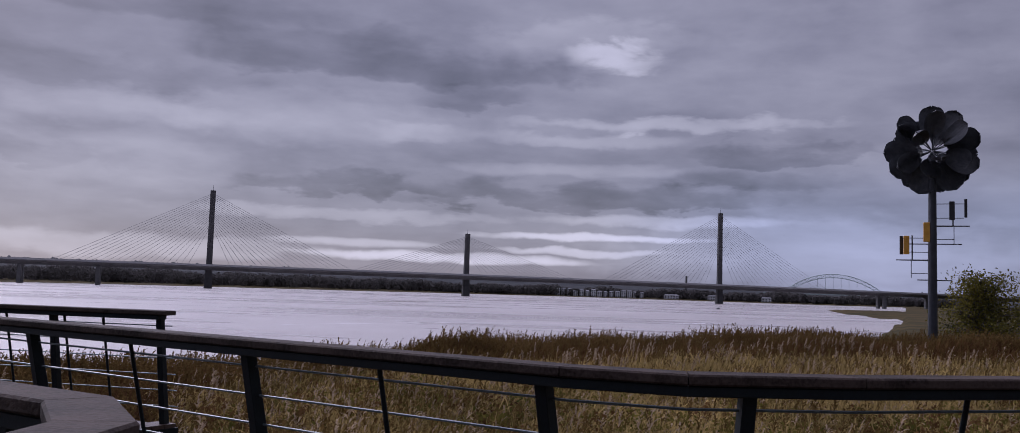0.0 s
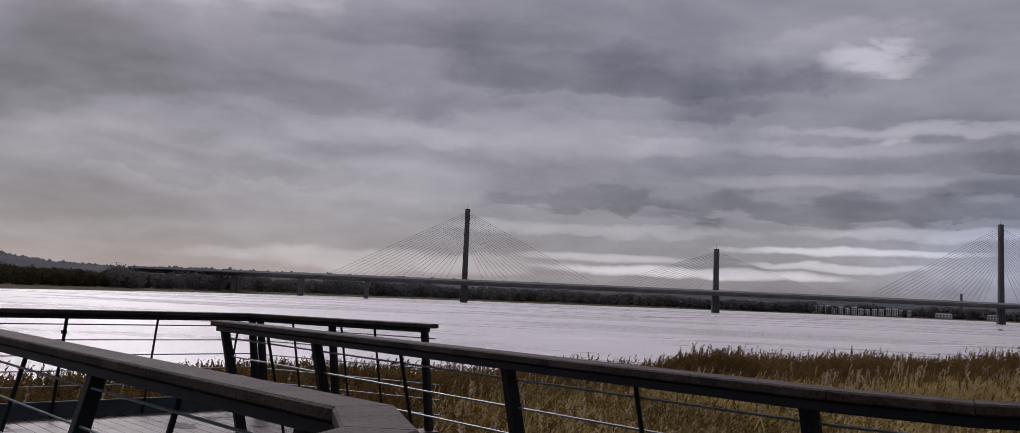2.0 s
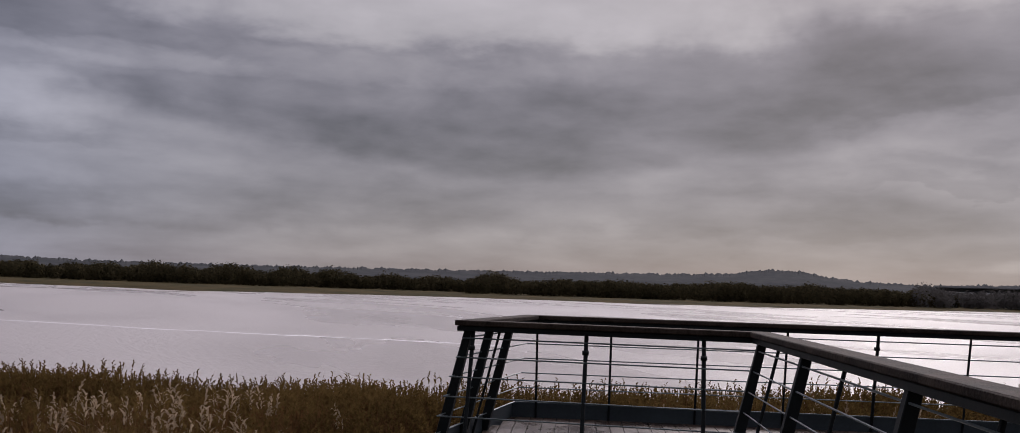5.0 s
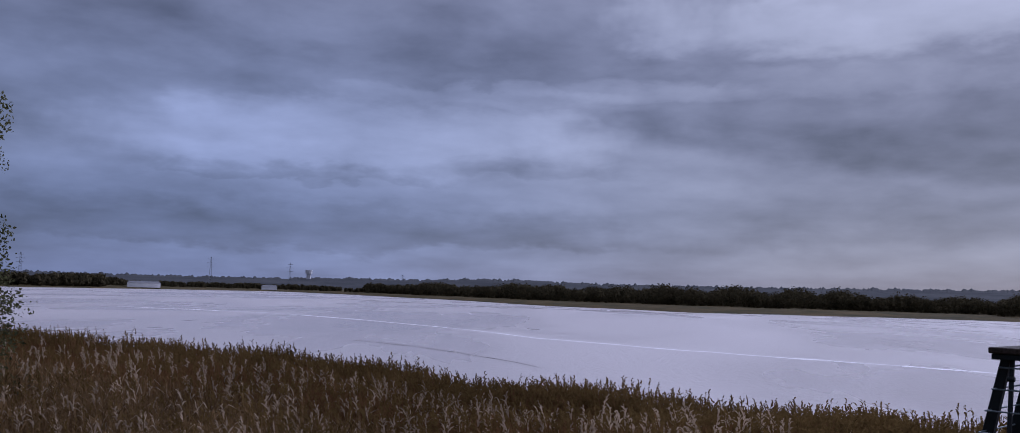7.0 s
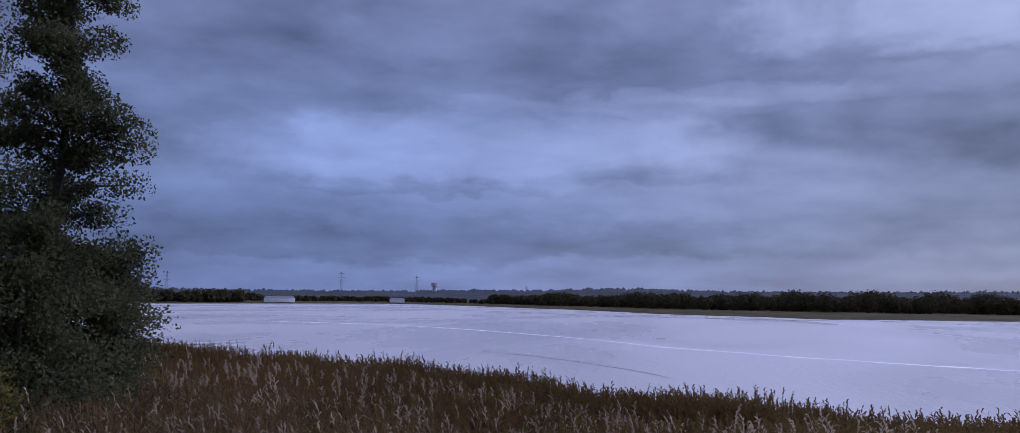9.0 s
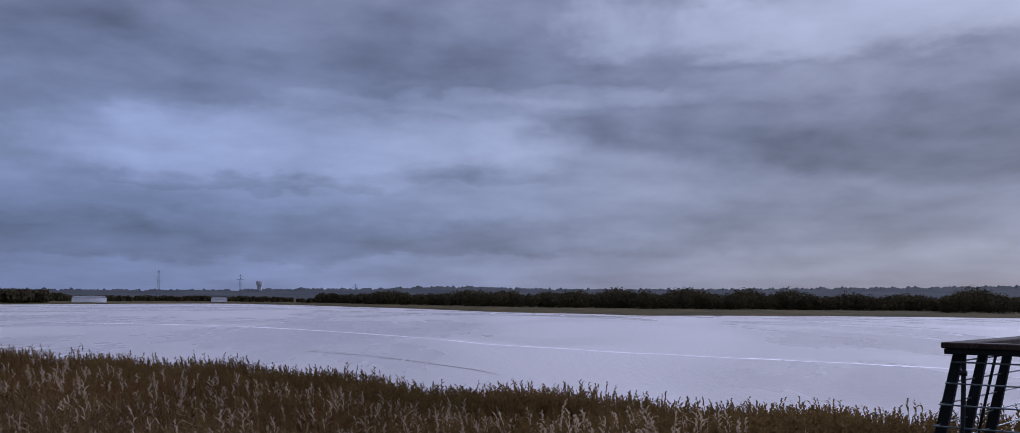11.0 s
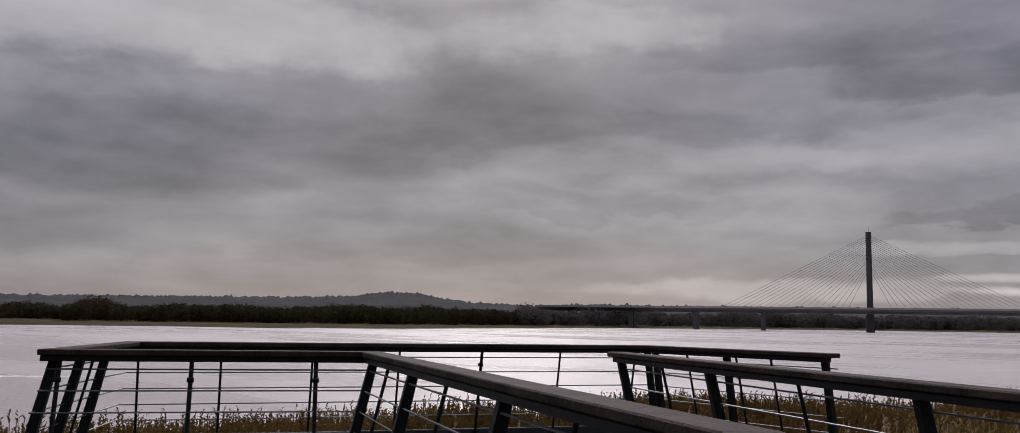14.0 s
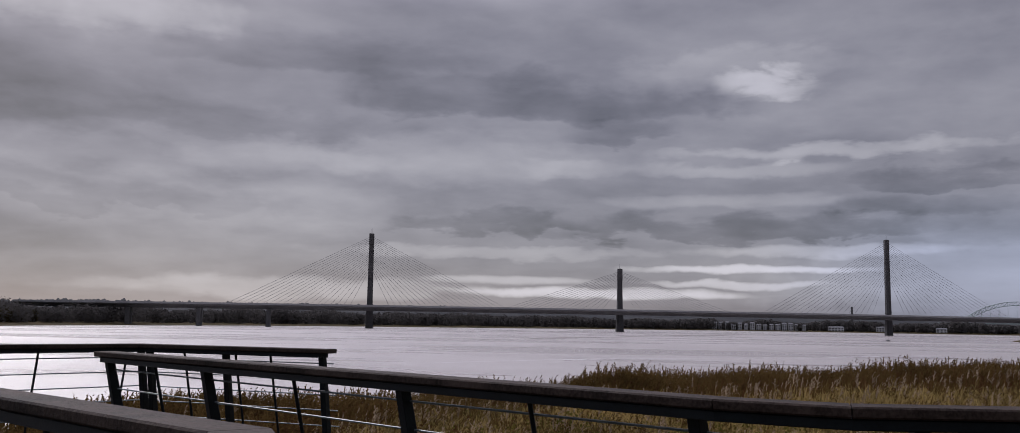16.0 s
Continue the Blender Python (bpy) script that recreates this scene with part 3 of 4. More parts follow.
def scan(poly, ang, step):
    """Strips of a polygon: (position across, start, end), in a frame turned by ang."""
    ca, sa = math.cos(ang), math.sin(ang)
    q = [(x * ca + y * sa, -x * sa + y * ca) for x, y in poly]
    v, top = min(p[1] for p in q), max(p[1] for p in q)
    v += step / 2
    while v < top:
        xs = []
        for (x0, y0), (x1, y1) in zip(q, q[1:] + q[:1]):
            if (y0 > v) != (y1 > v):
                xs.append(x0 + (v - y0) * (x1 - x0) / (y1 - y0))
        xs.sort()
        for a, b in zip(xs[::2], xs[1::2]):
            yield v, a, b
        v += step


def make_deck():
    root = tagged(empty("platform_deck", "wet brown timber deck on steel legs", "deck"), kind="structure")
    ang = math.atan2(G[1] - C[1], G[0] - C[0])
    ca, sa = math.cos(ang), math.sin(ang)
    for v, a, b in scan(DECK, ang, 0.15):
        if b - a < 0.1:
            continue
        u = (a + b) / 2
        bm = bmesh.new()
        block(bm, Matrix.Translation((u * ca - v * sa, u * sa + v * ca, -0.02)) @ pose(0, 0, 0, 0, 0, math.degrees(ang)), (b - a, 0.142, 0.04))
        part("plank", bm, DECKING, root)
    bm = bmesh.new()
    prism(bm, DECK, -0.20, -0.045)
    part("frame", bm, STEEL, root)
    for x, y in ((-7.2, 4.2), (-8.6, 5.3), (-6.2, 9.6), (-4.0, 9.2), (-5.2, 5.8), (-4.4, 7.2), (-1.2, 4.3), (-1.0, 3.0), (1.0, 3.5), (4.5, 4.5), (4.5, -2), (0.5, -2)):
        bm = bmesh.new()
        tube(bm, (x, y, -4.2), (x, y, -0.2), 0.10, 0.10, 12)
        part("leg", bm, STEEL, root)


make_deck()


# ---- reeds ----
def make_reeds(az0, az1, count, seed, label, blade=None, pale=0.10, rim=0.70):
    """Reeds over the near marsh: stems with blades and a drooping plume, as one mesh."""
    rng = np.random.default_rng(seed)
    az = rng.uniform(az0, az1, count * 3)
    edge = np.array([REED_R(a) for a in az])
    q = np.sqrt(rng.uniform(0.06, 1.0, len(az)))
    q = np.where(rng.random(len(az)) < 0.36, rng.uniform(0.88, 1.0, len(az)), q)
    r = edge * q
    # clumps: thin out by a slow noise
    keep = np.array([noise.noise((math.sin(radians(a)) * d * 0.22, math.cos(radians(a)) * d * 0.22, 7.0)) for a, d in zip(az, r)]) > rng.uniform(-0.9, 0.35, len(az))
    px, py = -np.sin(np.radians(az)) * r, np.cos(np.radians(az)) * r
    for cx, cy, rad in ((-6.3, 7.0, 4.3), (-2.5, 5.0, 3.4), (1.5, 1.5, 4.2), (4.5, 2.0, 4.5), (-4.5, 4.6, 1.6)):
        keep &= (px - cx) ** 2 + (py - cy) ** 2 > rad ** 2
    keep &= r > 6.5
    idx = np.nonzero(keep)[0][:count]
    verts, faces, mats = [], [], []
    for i in idx:
        x, y, a, d = px[i], py[i], az[i], r[i]
        z = marsh_z(a, d)
        high = rng.random() < 0.08
        tall = REED_TALL * (0.78 + 0.17 * rng.random() + 0.20 * noise.noise((x * 0.22, y * 0.22, 2.0)) + (0.13 if high else 0.0))
        th = rng.uniform(0, 2 * math.pi)
        lean = rng.normal(0.0, 0.10, 2) + np.array((0.10, -0.06))
        cx, sx = math.cos(th), math.sin(th)
        w = 0.006 + 0.00022 * d
        far = d > edge[i] * (rim + 0.12 * noise.noise((x * 0.12, y * 0.12, 9.0)))
        body = 3 if far else 0

        def strip(p0, p1, p2, w0, w1, w2, ang, mat):
            c, s = math.cos(ang), math.sin(ang)
            k = len(verts)
            for p, ww in ((p0, w0), (p1, w1), (p2, w2)):
                verts.append((p[0] - c * ww, p[1] - s * ww, p[2]))
                verts.append((p[0] + c * ww, p[1] + s * ww, p[2]))
            faces.append((k, k + 1, k + 3, k + 2))
            faces.append((k + 2, k + 3, k + 5, k + 4))
            mats.extend((mat, mat))

        top = (x + lean[0] * tall, y + lean[1] * tall, z + tall)
        mid = (x + lean[0] * tall * 0.35, y + lean[1] * tall * 0.35, z + tall * 0.55)
        strip((x, y, z), mid, top, w, w * 0.9, w * 0.6, th, body)
        # blades
        for k in range(5 if d < 30 else 4):
            h = tall * rng.uniform(0.3, 0.85)
            ang = rng.uniform(0, 2 * math.pi)
            ln = rng.uniform(0.35, 0.8)
            ux, uy = math.cos(ang), math.sin(ang)
            b0 = (x + lean[0] * h * 0.8, y + lean[1] * h * 0.8, z + h)
            b1 = (b0[0] + ux * ln * 0.5, b0[1] + uy * ln * 0.5, b0[2] + ln * rng.uniform(0.15, 0.5))
            b2 = (b0[0] + ux * ln, b0[1] + uy * ln, b0[2] + ln * rng.uniform(-0.4, 0.35))
            strip(b0, b1, b2, 0.010, 0.014 + 0.0002 * d, 0.002, ang + 1.57, 2 if not far and rng.random() < pale * 0.6 else body)
        # plume
        if rng.random() < (0.95 if high else 0.5 if far else 0.30):
            ph = rng.uniform(0.24, 0.46)
            ang = rng.normal(-0.4, 0.7)
            ux, uy = math.cos(ang), math.sin(ang)
            tone = 2 if rng.random() < pale and d < edge[i] * 0.85 else 1
            tufts = 10 if tone == 2 else 6
            if tone == 2:
                ph *= 1.3
            for k in range(tufts):
                u = k / tufts
                p0 = (top[0] + ux * ph * 0.25 * u * u, top[1] + uy * ph * 0.25 * u * u, top[2] + ph * (u - 0.25) * 0.9)
                out_x, out_y = rng.normal(0.55, 0.5), rng.normal(0, 0.5)
                g = ph * (0.40 - 0.22 * u)
                p1 = (p0[0] + (ux * out_x - uy * out_y) * g * 0.5, p0[1] + (uy * out_x + ux * out_y) * g * 0.5, p0[2] + g * 0.55)
                p2 = (p0[0] + (ux * out_x - uy * out_y) * g, p0[1] + (uy * out_x + ux * out_y) * g, p0[2] + g * rng.uniform(0.3, 0.9))
                strip(p0, p1, p2, 0.010, 0.017 + 0.0003 * d, 0.003, ang + rng.uniform(0.8, 2.3), tone)
    me = bpy.data.meshes.new("reed_bed")
    me.from_pydata(verts, [], faces)
    ob = link_mesh("reed_bed", me, blade or REED)
    me.materials.append(PLUME)
    me.materials.append(PALE_REED)
    me.materials.append(RUST)
    me.polygons.foreach_set("material_index", mats)
    return tagged(ob, label, "reeds", kind="stuff")


make_reeds(-36, 20, 32000, 3, "brown autumn reeds with pale leaves beside the walkway", GRASS, 0.16, 0.80)
make_reeds(20, 75, 22000, 4, "brown autumn reeds along the water below the platform", REED, 0.02)
make_reeds(75, 140, 32000, 5, "tall brown plumed reeds at the water's edge", PLUMED, 0.16)


# ---- foliage ----
def clump_cloud(verts, faces, centre, radius, count, size, rng, squash=1.0, skin=0.0):
    """Small leaf faces scattered through a ball, denser towards its skin."""
    v, a, b = rng.normal(size=(3, count, 3))
    v /= np.linalg.norm(v, axis=1)[:, None]
    p = np.array(centre) + v * (radius * rng.uniform(0.35, 1.0, (count, 1)) ** 0.6) * np.array((1, 1, squash))
    if skin:  # leaves lie along the crown's outside
        a = a * (1 - skin) + np.cross(v, a) * skin
        b = b * (1 - skin) + np.cross(v, a) * skin
    a /= np.linalg.norm(a, axis=1)[:, None]
    b -= a * (a * b).sum(axis=1)[:, None]
    b /= np.linalg.norm(b, axis=1)[:, None]
    size = size * rng.uniform(0.6, 1.3, (count, 1))
    k = len(verts)
    verts.extend(map(tuple, np.stack((p - a * size, p + b * size * 0.55, p + a * size, p - b * size * 0.55), axis=1).reshape(-1, 3).tolist()))
    faces.extend((k + 4 * i, k + 4 * i + 1, k + 4 * i + 2, k + 4 * i + 3) for i in range(count))


def make_belt(az0, az1, dist, deep, count, low, high, seed, label, leaf=None):
    """A far wood along the bank, as one mesh of many crowns."""
    rng = np.random.default_rng(seed)
    verts, faces = [], []
    for _ in range(count):
        az = rng.uniform(az0, az1)
        r = FAR_R(az) + dist + rng.uniform(0, deep)
        h = rng.uniform(low, high) * (0.85 + 0.35 * noise.noise((az * 0.6, 3.3, 0)))
        p = bearing(az, r, WATER + 2.4)
        rad = h * rng.uniform(0.30, 0.42)
        scale = r / 750.0
        clump_cloud(verts, faces, (p.x, p.y, p.z + h * 0.62), rad, 56, 1.05 * scale, rng, 1.15, 0.85)
        clump_cloud(verts, faces, (p.x, p.y, p.z + h * 0.28), rad * 1.15, 40, 1.2 * scale, rng, 0.9, 0.85)
    me = bpy.data.meshes.new("far_wood")
    me.from_pydata(verts, [], faces)
    return tagged(link_mesh("far_wood", me, leaf or FAR_LEAF), label, "trees", kind="stuff")


make_belt(64, 100, 120, 160, 1400, 10, 16, 11, "dark autumn wood behind the far bank")
make_belt(36, 64, 70, 220, 1800, 11, 17, 12, "dark low wood along the far bank")
# the two woods by the bridge use the leaf colour with haze painted in
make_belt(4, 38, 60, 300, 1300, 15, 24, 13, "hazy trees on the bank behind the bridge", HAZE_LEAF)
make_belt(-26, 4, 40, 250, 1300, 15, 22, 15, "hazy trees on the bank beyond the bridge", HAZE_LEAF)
make_belt(114.6, 124, 30, 60, 260, 9, 14, 16, "olive wood on the point of the upstream shore")
make_belt(99, 135, 110, 260, 700, 6, 10, 14, "low trees on the far upstream bank")


def grow_tree(name, place, height, spread, label, material, leaf, seed, stems=1, leaves=11000, low=0.05):
    """A tree or shrub: tapered trunk, limbs, and leaves in clumps round the twigs, with gaps."""
    rng = np.random.default_rng(seed)
    root = empty(name, label, "tree" if height > 5 else "bush", "", place)
    bm = bmesh.new()
    tips = []
    for s in range(stems):
        base = Vector((rng.normal(0, 0.25) if stems > 1 else 0, rng.normal(0, 0.25) if stems > 1 else 0, -0.2))
        p, r0 = base, height * 0.017
        drift = Vector((rng.normal(0, 0.06), rng.normal(0, 0.06), 1))
        levels = 12 if height > 8 else 8
        for i in range(levels):
            q = p + drift * (height * 0.92 / levels) + Vector((rng.normal(0, 0.12), rng.normal(0, 0.12), 0)) * height * 0.05
            ra, rb = r0 * (1 - i / (levels + 1)), r0 * (1 - (i + 1) / (levels + 1))
            tube(bm, p, q, ra, rb, 9)
            share = (i + 0.5) / levels
            if share > low:
                for _ in range(6):
                    ang = rng.uniform(0, 2 * math.pi)
                    ln = spread * (1.15 - 0.75 * share) * rng.uniform(0.55, 1.0)
                    o = p.lerp(q, rng.random())
                    d = Vector((math.cos(ang), math.sin(ang), rng.uniform(0.15, 0.75)))
                    e1 = o + d * ln * 0.55
                    e2 = e1 + Vector((d.x, d.y, rng.uniform(-0.25, 0.35))) * ln * 0.5
                    tube(bm, o, e1, rb * 0.42 + 0.012, rb * 0.25 + 0.008, 5)
                    tube(bm, e1, e2, rb * 0.25 + 0.008, 0.006, 5)
                    tips += [(e1, 0.6), (e2, 0.75), (e1.lerp(e2, 0.35), 0.6), (e1.lerp(e2, 0.7), 0.7), (o.lerp(e1, 0.35), 0.6), (o.lerp(e1, 0.7), 0.6)]
            p = q
        tips.append((p, 0.7))
    part("trunk", bm, BARK, root)
    verts, faces = [], []
    per = max(1, leaves // len(tips))
    for t, k in tips:
        clump_cloud(verts, faces, tuple(t), (0.30 + spread * 0.17) * k * rng.uniform(0.7, 1.5), int(per * rng.uniform(0.3, 1.7)), leaf, rng, 0.8)
    me = bpy.data.meshes.new("crown")
    me.from_pydata(verts, [], faces)
    link_mesh("crown", me, material, root)
    return root


for az, r, tall, wide, seed, n, lb in ((126.0, 34, 18.0, 3.3, 21, 80000, "tall dark birch with fine drooping leaves beside the reeds"), (132.0, 37, 19.5, 4.0, 31, 50000, "tall dense birch behind the reed bed"),
                                       (129.5, 43, 19.0, 3.6, 32, 42000, "dark birch standing behind its neighbours")):
    t = bearing(az, r)
    grow_tree("birch_tree", (t.x, t.y, marsh_z(az, r)), tall, wide, lb, BIRCH_LEAF, 0.066, seed, leaves=n, low=0.02)
for az, r, tall, wide, seed, n, leafs, lb in ((122.4, 36, 7.0, 2.6, 22, 38000, BIRCH_LEAF, "dense dark green shrub at the foot of the birches"), (125.8, 31, 7.6, 2.6, 23, 42000, BIRCH_LEAF, "dense dark shrub under the birches"),
                                              (127.8, 27, 3.2, 1.6, 25, 8000, BUSH_LEAF, "low shrub turning yellow among the reeds"), (129.5, 33, 6.0, 2.8, 26, 26000, BIRCH_LEAF, "tall dark shrub under the birches")):
    t = bearing(az, r)
    grow_tree("shrub", (t.x, t.y, marsh_z(az, r)), tall, wide, lb, leafs, 0.07, seed, 4, n, 0.0)
for az, r, tall, wide, seed, n, lb in ((-26.6, 63, 5.6, 3.3, 24, 11000, "green and yellow bush beside the sculpture mast"), (-30.3, 66, 6.0, 3.6, 27, 11000, "green and yellow bush on the marsh edge")):
    t = bearing(az, r)
    grow_tree("bush", (t.x, t.y, -2.0), tall, wide, lb, BUSH_LEAF, 0.09, seed, 6, n, 0.0)


# ---- flower sculpture on its mast ----
def make_flower():
    base = bearing(-24.13, 58)
    z0 = -1.9
    root = empty("flower_sculpture", "dark steel flower sculpture on a tall grey mast", "sculpture", "", (base.x, base.y, z0))
    face = math.degrees(math.atan2(base.y, base.x)) - 90

    def h(el):
        return at_height(el, 58) - z0

    bm = bmesh.new()
    tube(bm, (0, 0, -0.5), (0, 0, h(8.3)), 0.27, 0.20, 16)
    part("mast", bm, POLE, root, smooth=False)
    centre = Vector((0, 0, h(8.52)))
    front = Vector((-base.x, -base.y, 6.0)).normalized()
    # petals: cupped rounded plates in rings round the axis that faces the walkway
    side = front.cross(Vector((0, 0, 1))).normalized()
    above = side.cross(front)

    def petal_mesh(start, length, wide):
        bm = bmesh.new()
        rows, cols = 12, 8
        grid = []
        for a in range(rows + 1):
            u = a / rows
            half = wide * max(0.0, 1 - abs((u - 0.64) / 0.66 if u < 0.64 else (u - 0.64) / 0.36) ** 2.2) ** 0.5 + 0.03
            grid.append([bm.verts.new((start + length * u, half * v, 0.22 * v * v + 0.35 * u * u - 0.1)) for v in (-1 + 2 * b / cols for b in range(cols + 1))])
        for a in range(rows):
            for b in range(cols):
                bm.faces.new((grid[a][b], grid[a + 1][b], grid[a + 1][b + 1], grid[a][b + 1]))
        bmesh.ops.solidify(bm, geom=bm.faces[:], thickness=0.02)
        me = bpy.data.meshes.new("petal")
        bm.to_mesh(me)
        bm.free()
        me.materials.append(PETAL)
        return me

    turn = random.Random(8)
    for tilt, count, start, length, wide, first in ((92, 9, 0.80, 1.76, 0.66, 8), (64, 6, 0.75, 1.60, 0.56, 30), (36, 2, 0.9, 1.3, 0.45, 250), (120, 9, 0.9, 1.55, 0.55, 24), (150, 4, 0.9, 1.5, 0.5, 0)):
        me = petal_mesh(start, length, wide)
        for i in range(count):
            th = radians(first + 360 * (i + turn.uniform(-0.16, 0.16)) / count)
            ph = radians(tilt + turn.uniform(-7, 7))
            d = front * math.cos(ph) + (side * math.cos(th) + above * math.sin(th)) * math.sin(ph)
            ob = new("petal", me)
            ob.parent = root
            z_ax = (front - d * d.dot(front)).normalized()
            q = Matrix((d, z_ax.cross(d), z_ax)).transposed().to_4x4()
            ob.matrix_local = Matrix.Translation(centre) @ q @ pose(0, 0, 0, turn.uniform(-32, 32), turn.uniform(-6, 10), 0)
            bm = bmesh.new()
            tube(bm, centre + d * 0.1, centre + d * (start + 0.25), 0.03, 0.025, 6)
            part("stem", bm, POLE, root)
    m = pose(0, 0, 0, 0, 0, face)

    def rig(name, sgn, z, blades, material):
        """A small upright wind turbine on a bracket."""
        group_ob = new(name)
        group_ob.parent = root
        group_ob.location = (0, 0, z)
        bm = bmesh.new()
        tube(bm, m @ Vector((0, 0, 0)), m @ Vector((sgn * 1.9, 0, 0)), 0.045, 0.03, 8)
        tube(bm, m @ Vector((sgn * 1.05, 0, 0)), m @ Vector((sgn * 1.05, 0, 1.4)), 0.04, 0.04, 8)
        tube(bm, m @ Vector((sgn * 1.1, 0, -1.0)), m @ Vector((sgn * 1.1, 0, 0)), 0.02, 0.02, 6)
        tube(bm, m @ Vector((sgn * 0.2, 0, -0.75)), m @ Vector((sgn * 1.1, 0, -0.75)), 0.02, 0.02, 6)
        for zz in (0.45, 1.25):
            tube(bm, m @ Vector((sgn * 0.1, 0, zz)), m @ Vector((sgn * 1.6, 0, zz)), 0.02, 0.02, 6)
        part("bracket", bm, BLACK, group_ob)
        for x, y, zz, mat, wid in blades:
            bm = bmesh.new()
            block(bm, m @ Matrix.Translation((sgn * x, y, zz)) @ pose(0, 0, 0, 0, 0, 20), (wid, 0.06, 1.05), 0.02)
            part("blade", bm, mat, group_ob)

    rig("turbine", 1, h(4.35), ((1.7, 0, 1.0, BLACK, 0.16), (1.0, -0.2, 0.85, BLACK, 0.3)), BLACK)
    rig("turbine", -1, h(2.45), ((1.35, -0.1, 0.85, YELLOW, 0.32), (1.62, 0.2, 0.85, BLACK, 0.2)), YELLOW)
    bm = bmesh.new()
    block(bm, m @ Matrix.Translation((-0.30, -0.25, h(4.0))) @ pose(0, 0, 0, 0, 0, 15), (0.34, 0.07, 1.1), 0.02)
    part("panel", bm, YELLOW, root, "ochre yellow blade")
    for el, ln in ((3.35, 1.5), (1.35, 1.0)):
        bm = bmesh.new()
        tube(bm, m @ Vector((-ln * 0.8, 0, h(el))), m @ Vector((ln, 0, h(el))), 0.03, 0.03, 6)
        part("crossbar", bm, BLACK, root)


make_flower()


# ---- far things ----
def make_arch_bridge():
    root = empty("arch_bridge", "distant pale green steel arch bridge", "bridge")
    r = 2380
    a0, a1 = -15.9, -21.9
    c = bearing((a0 + a1) / 2, r)
    run = (bearing(a1, r) - bearing(a0, r)).normalized()
    across = Vector((-run.y, run.x, 0))
    half = (bearing(a1, r) - bearing(a0, r)).length / 2

    def pt(u, rise, off):
        p = c + run * (u * half) + across * off
        return Vector((p.x, p.y, rise))

    top = at_height(1.55, r)
    for off in (-6, 6):
        bm = bmesh.new()
        n = 28
        for i in range(n):
            u0, u1 = -1 + 2 * i / n, -1 + 2 * (i + 1) / n
            hi = lambda u: 8 + (top - 8) * (1 - u * u) ** 0.85 if abs(u) < 1 else 8
            lo = lambda u: 6 + (top - 14) * (1 - u * u) if abs(u) < 1 else 6
            tube(bm, pt(u0, hi(u0), off), pt(u1, hi(u1), off), 0.55, 0.55, 4)
            tube(bm, pt(u0, lo(u0), off), pt(u1, lo(u1), off), 0.5, 0.5, 4)
            tube(bm, pt(u0, lo(u0), off), pt(u1, hi(u1), off), 0.4, 0.4, 4)
            tube(bm, pt(u0, hi(u0), off), pt(u0, lo(u0), off), 0.35, 0.35, 4)
            if i % 2 == 0:
                tube(bm, pt(u0, lo(u0), off), pt(u0, 18, off), 0.3, 0.3, 4)
        part("arch_truss", bm, ARCH, root)
    bm = bmesh.new()
    block(bm, Matrix.Translation(pt(0, 17, 0)) @ pose(0, 0, 0, 0, 0, math.degrees(math.atan2(run.y, run.x))), (half * 2.6, 14, 2.0))
    part("deck", bm, ARCH, root)
    for u in (-1.0, 1.0):
        bm = bmesh.new()
        block(bm, Matrix.Translation(pt(u, 4, 0)) @ pose(0, 0, 0, 0, 0, math.degrees(math.atan2(run.y, run.x))), (7, 16, 24))
        part("pier", bm, CONCRETE, root)


def make_house(az, r, w, h, deep, label, category, group, name="apartment_block", floors=3, wins=4, base=WATER + 2.0, wall=WHITE):
    p = bearing(az, r, base)
    root = empty(name, label, category, group, p)
    root.rotation_euler[2] = radians(az)
    bm = bmesh.new()
    block(bm, Matrix.Translation((0, 0, h / 2)), (w, deep, h))
    body = part("wall", bm, wall, root)
    bm = bmesh.new()
    ring = [(-w / 2 - 0.4, -deep / 2 - 0.4), (w / 2 + 0.4, -deep / 2 - 0.4), (w / 2 + 0.4, deep / 2 + 0.4), (-w / 2 - 0.4, deep / 2 + 0.4)]
    lo = [bm.verts.new((x, y, h + 0.02)) for x, y in ring]
    hi = [bm.verts.new((x * 0.9, 0, h + 2.2)) for x in (-w / 2, w / 2)]
    for f in ((lo[0], lo[1], hi[1], hi[0]), (lo[2], lo[3], hi[0], hi[1]), (lo[1], lo[2], hi[1]), (lo[3], lo[0], hi[0]), lo[::-1]):
        bm.faces.new(f)
    part("roof", bm, ROOF, root)
    for i in range(floors):
        for j in range(wins):
            bm = bmesh.new()
            block(bm, Matrix.Translation((w * ((j + 0.5) / wins - 0.5), -deep / 2, h * (i + 0.5) / floors)), (w / wins * 0.5, 0.3, h / floors * 0.55))
            part("window", bm, PANE, root)
    return root


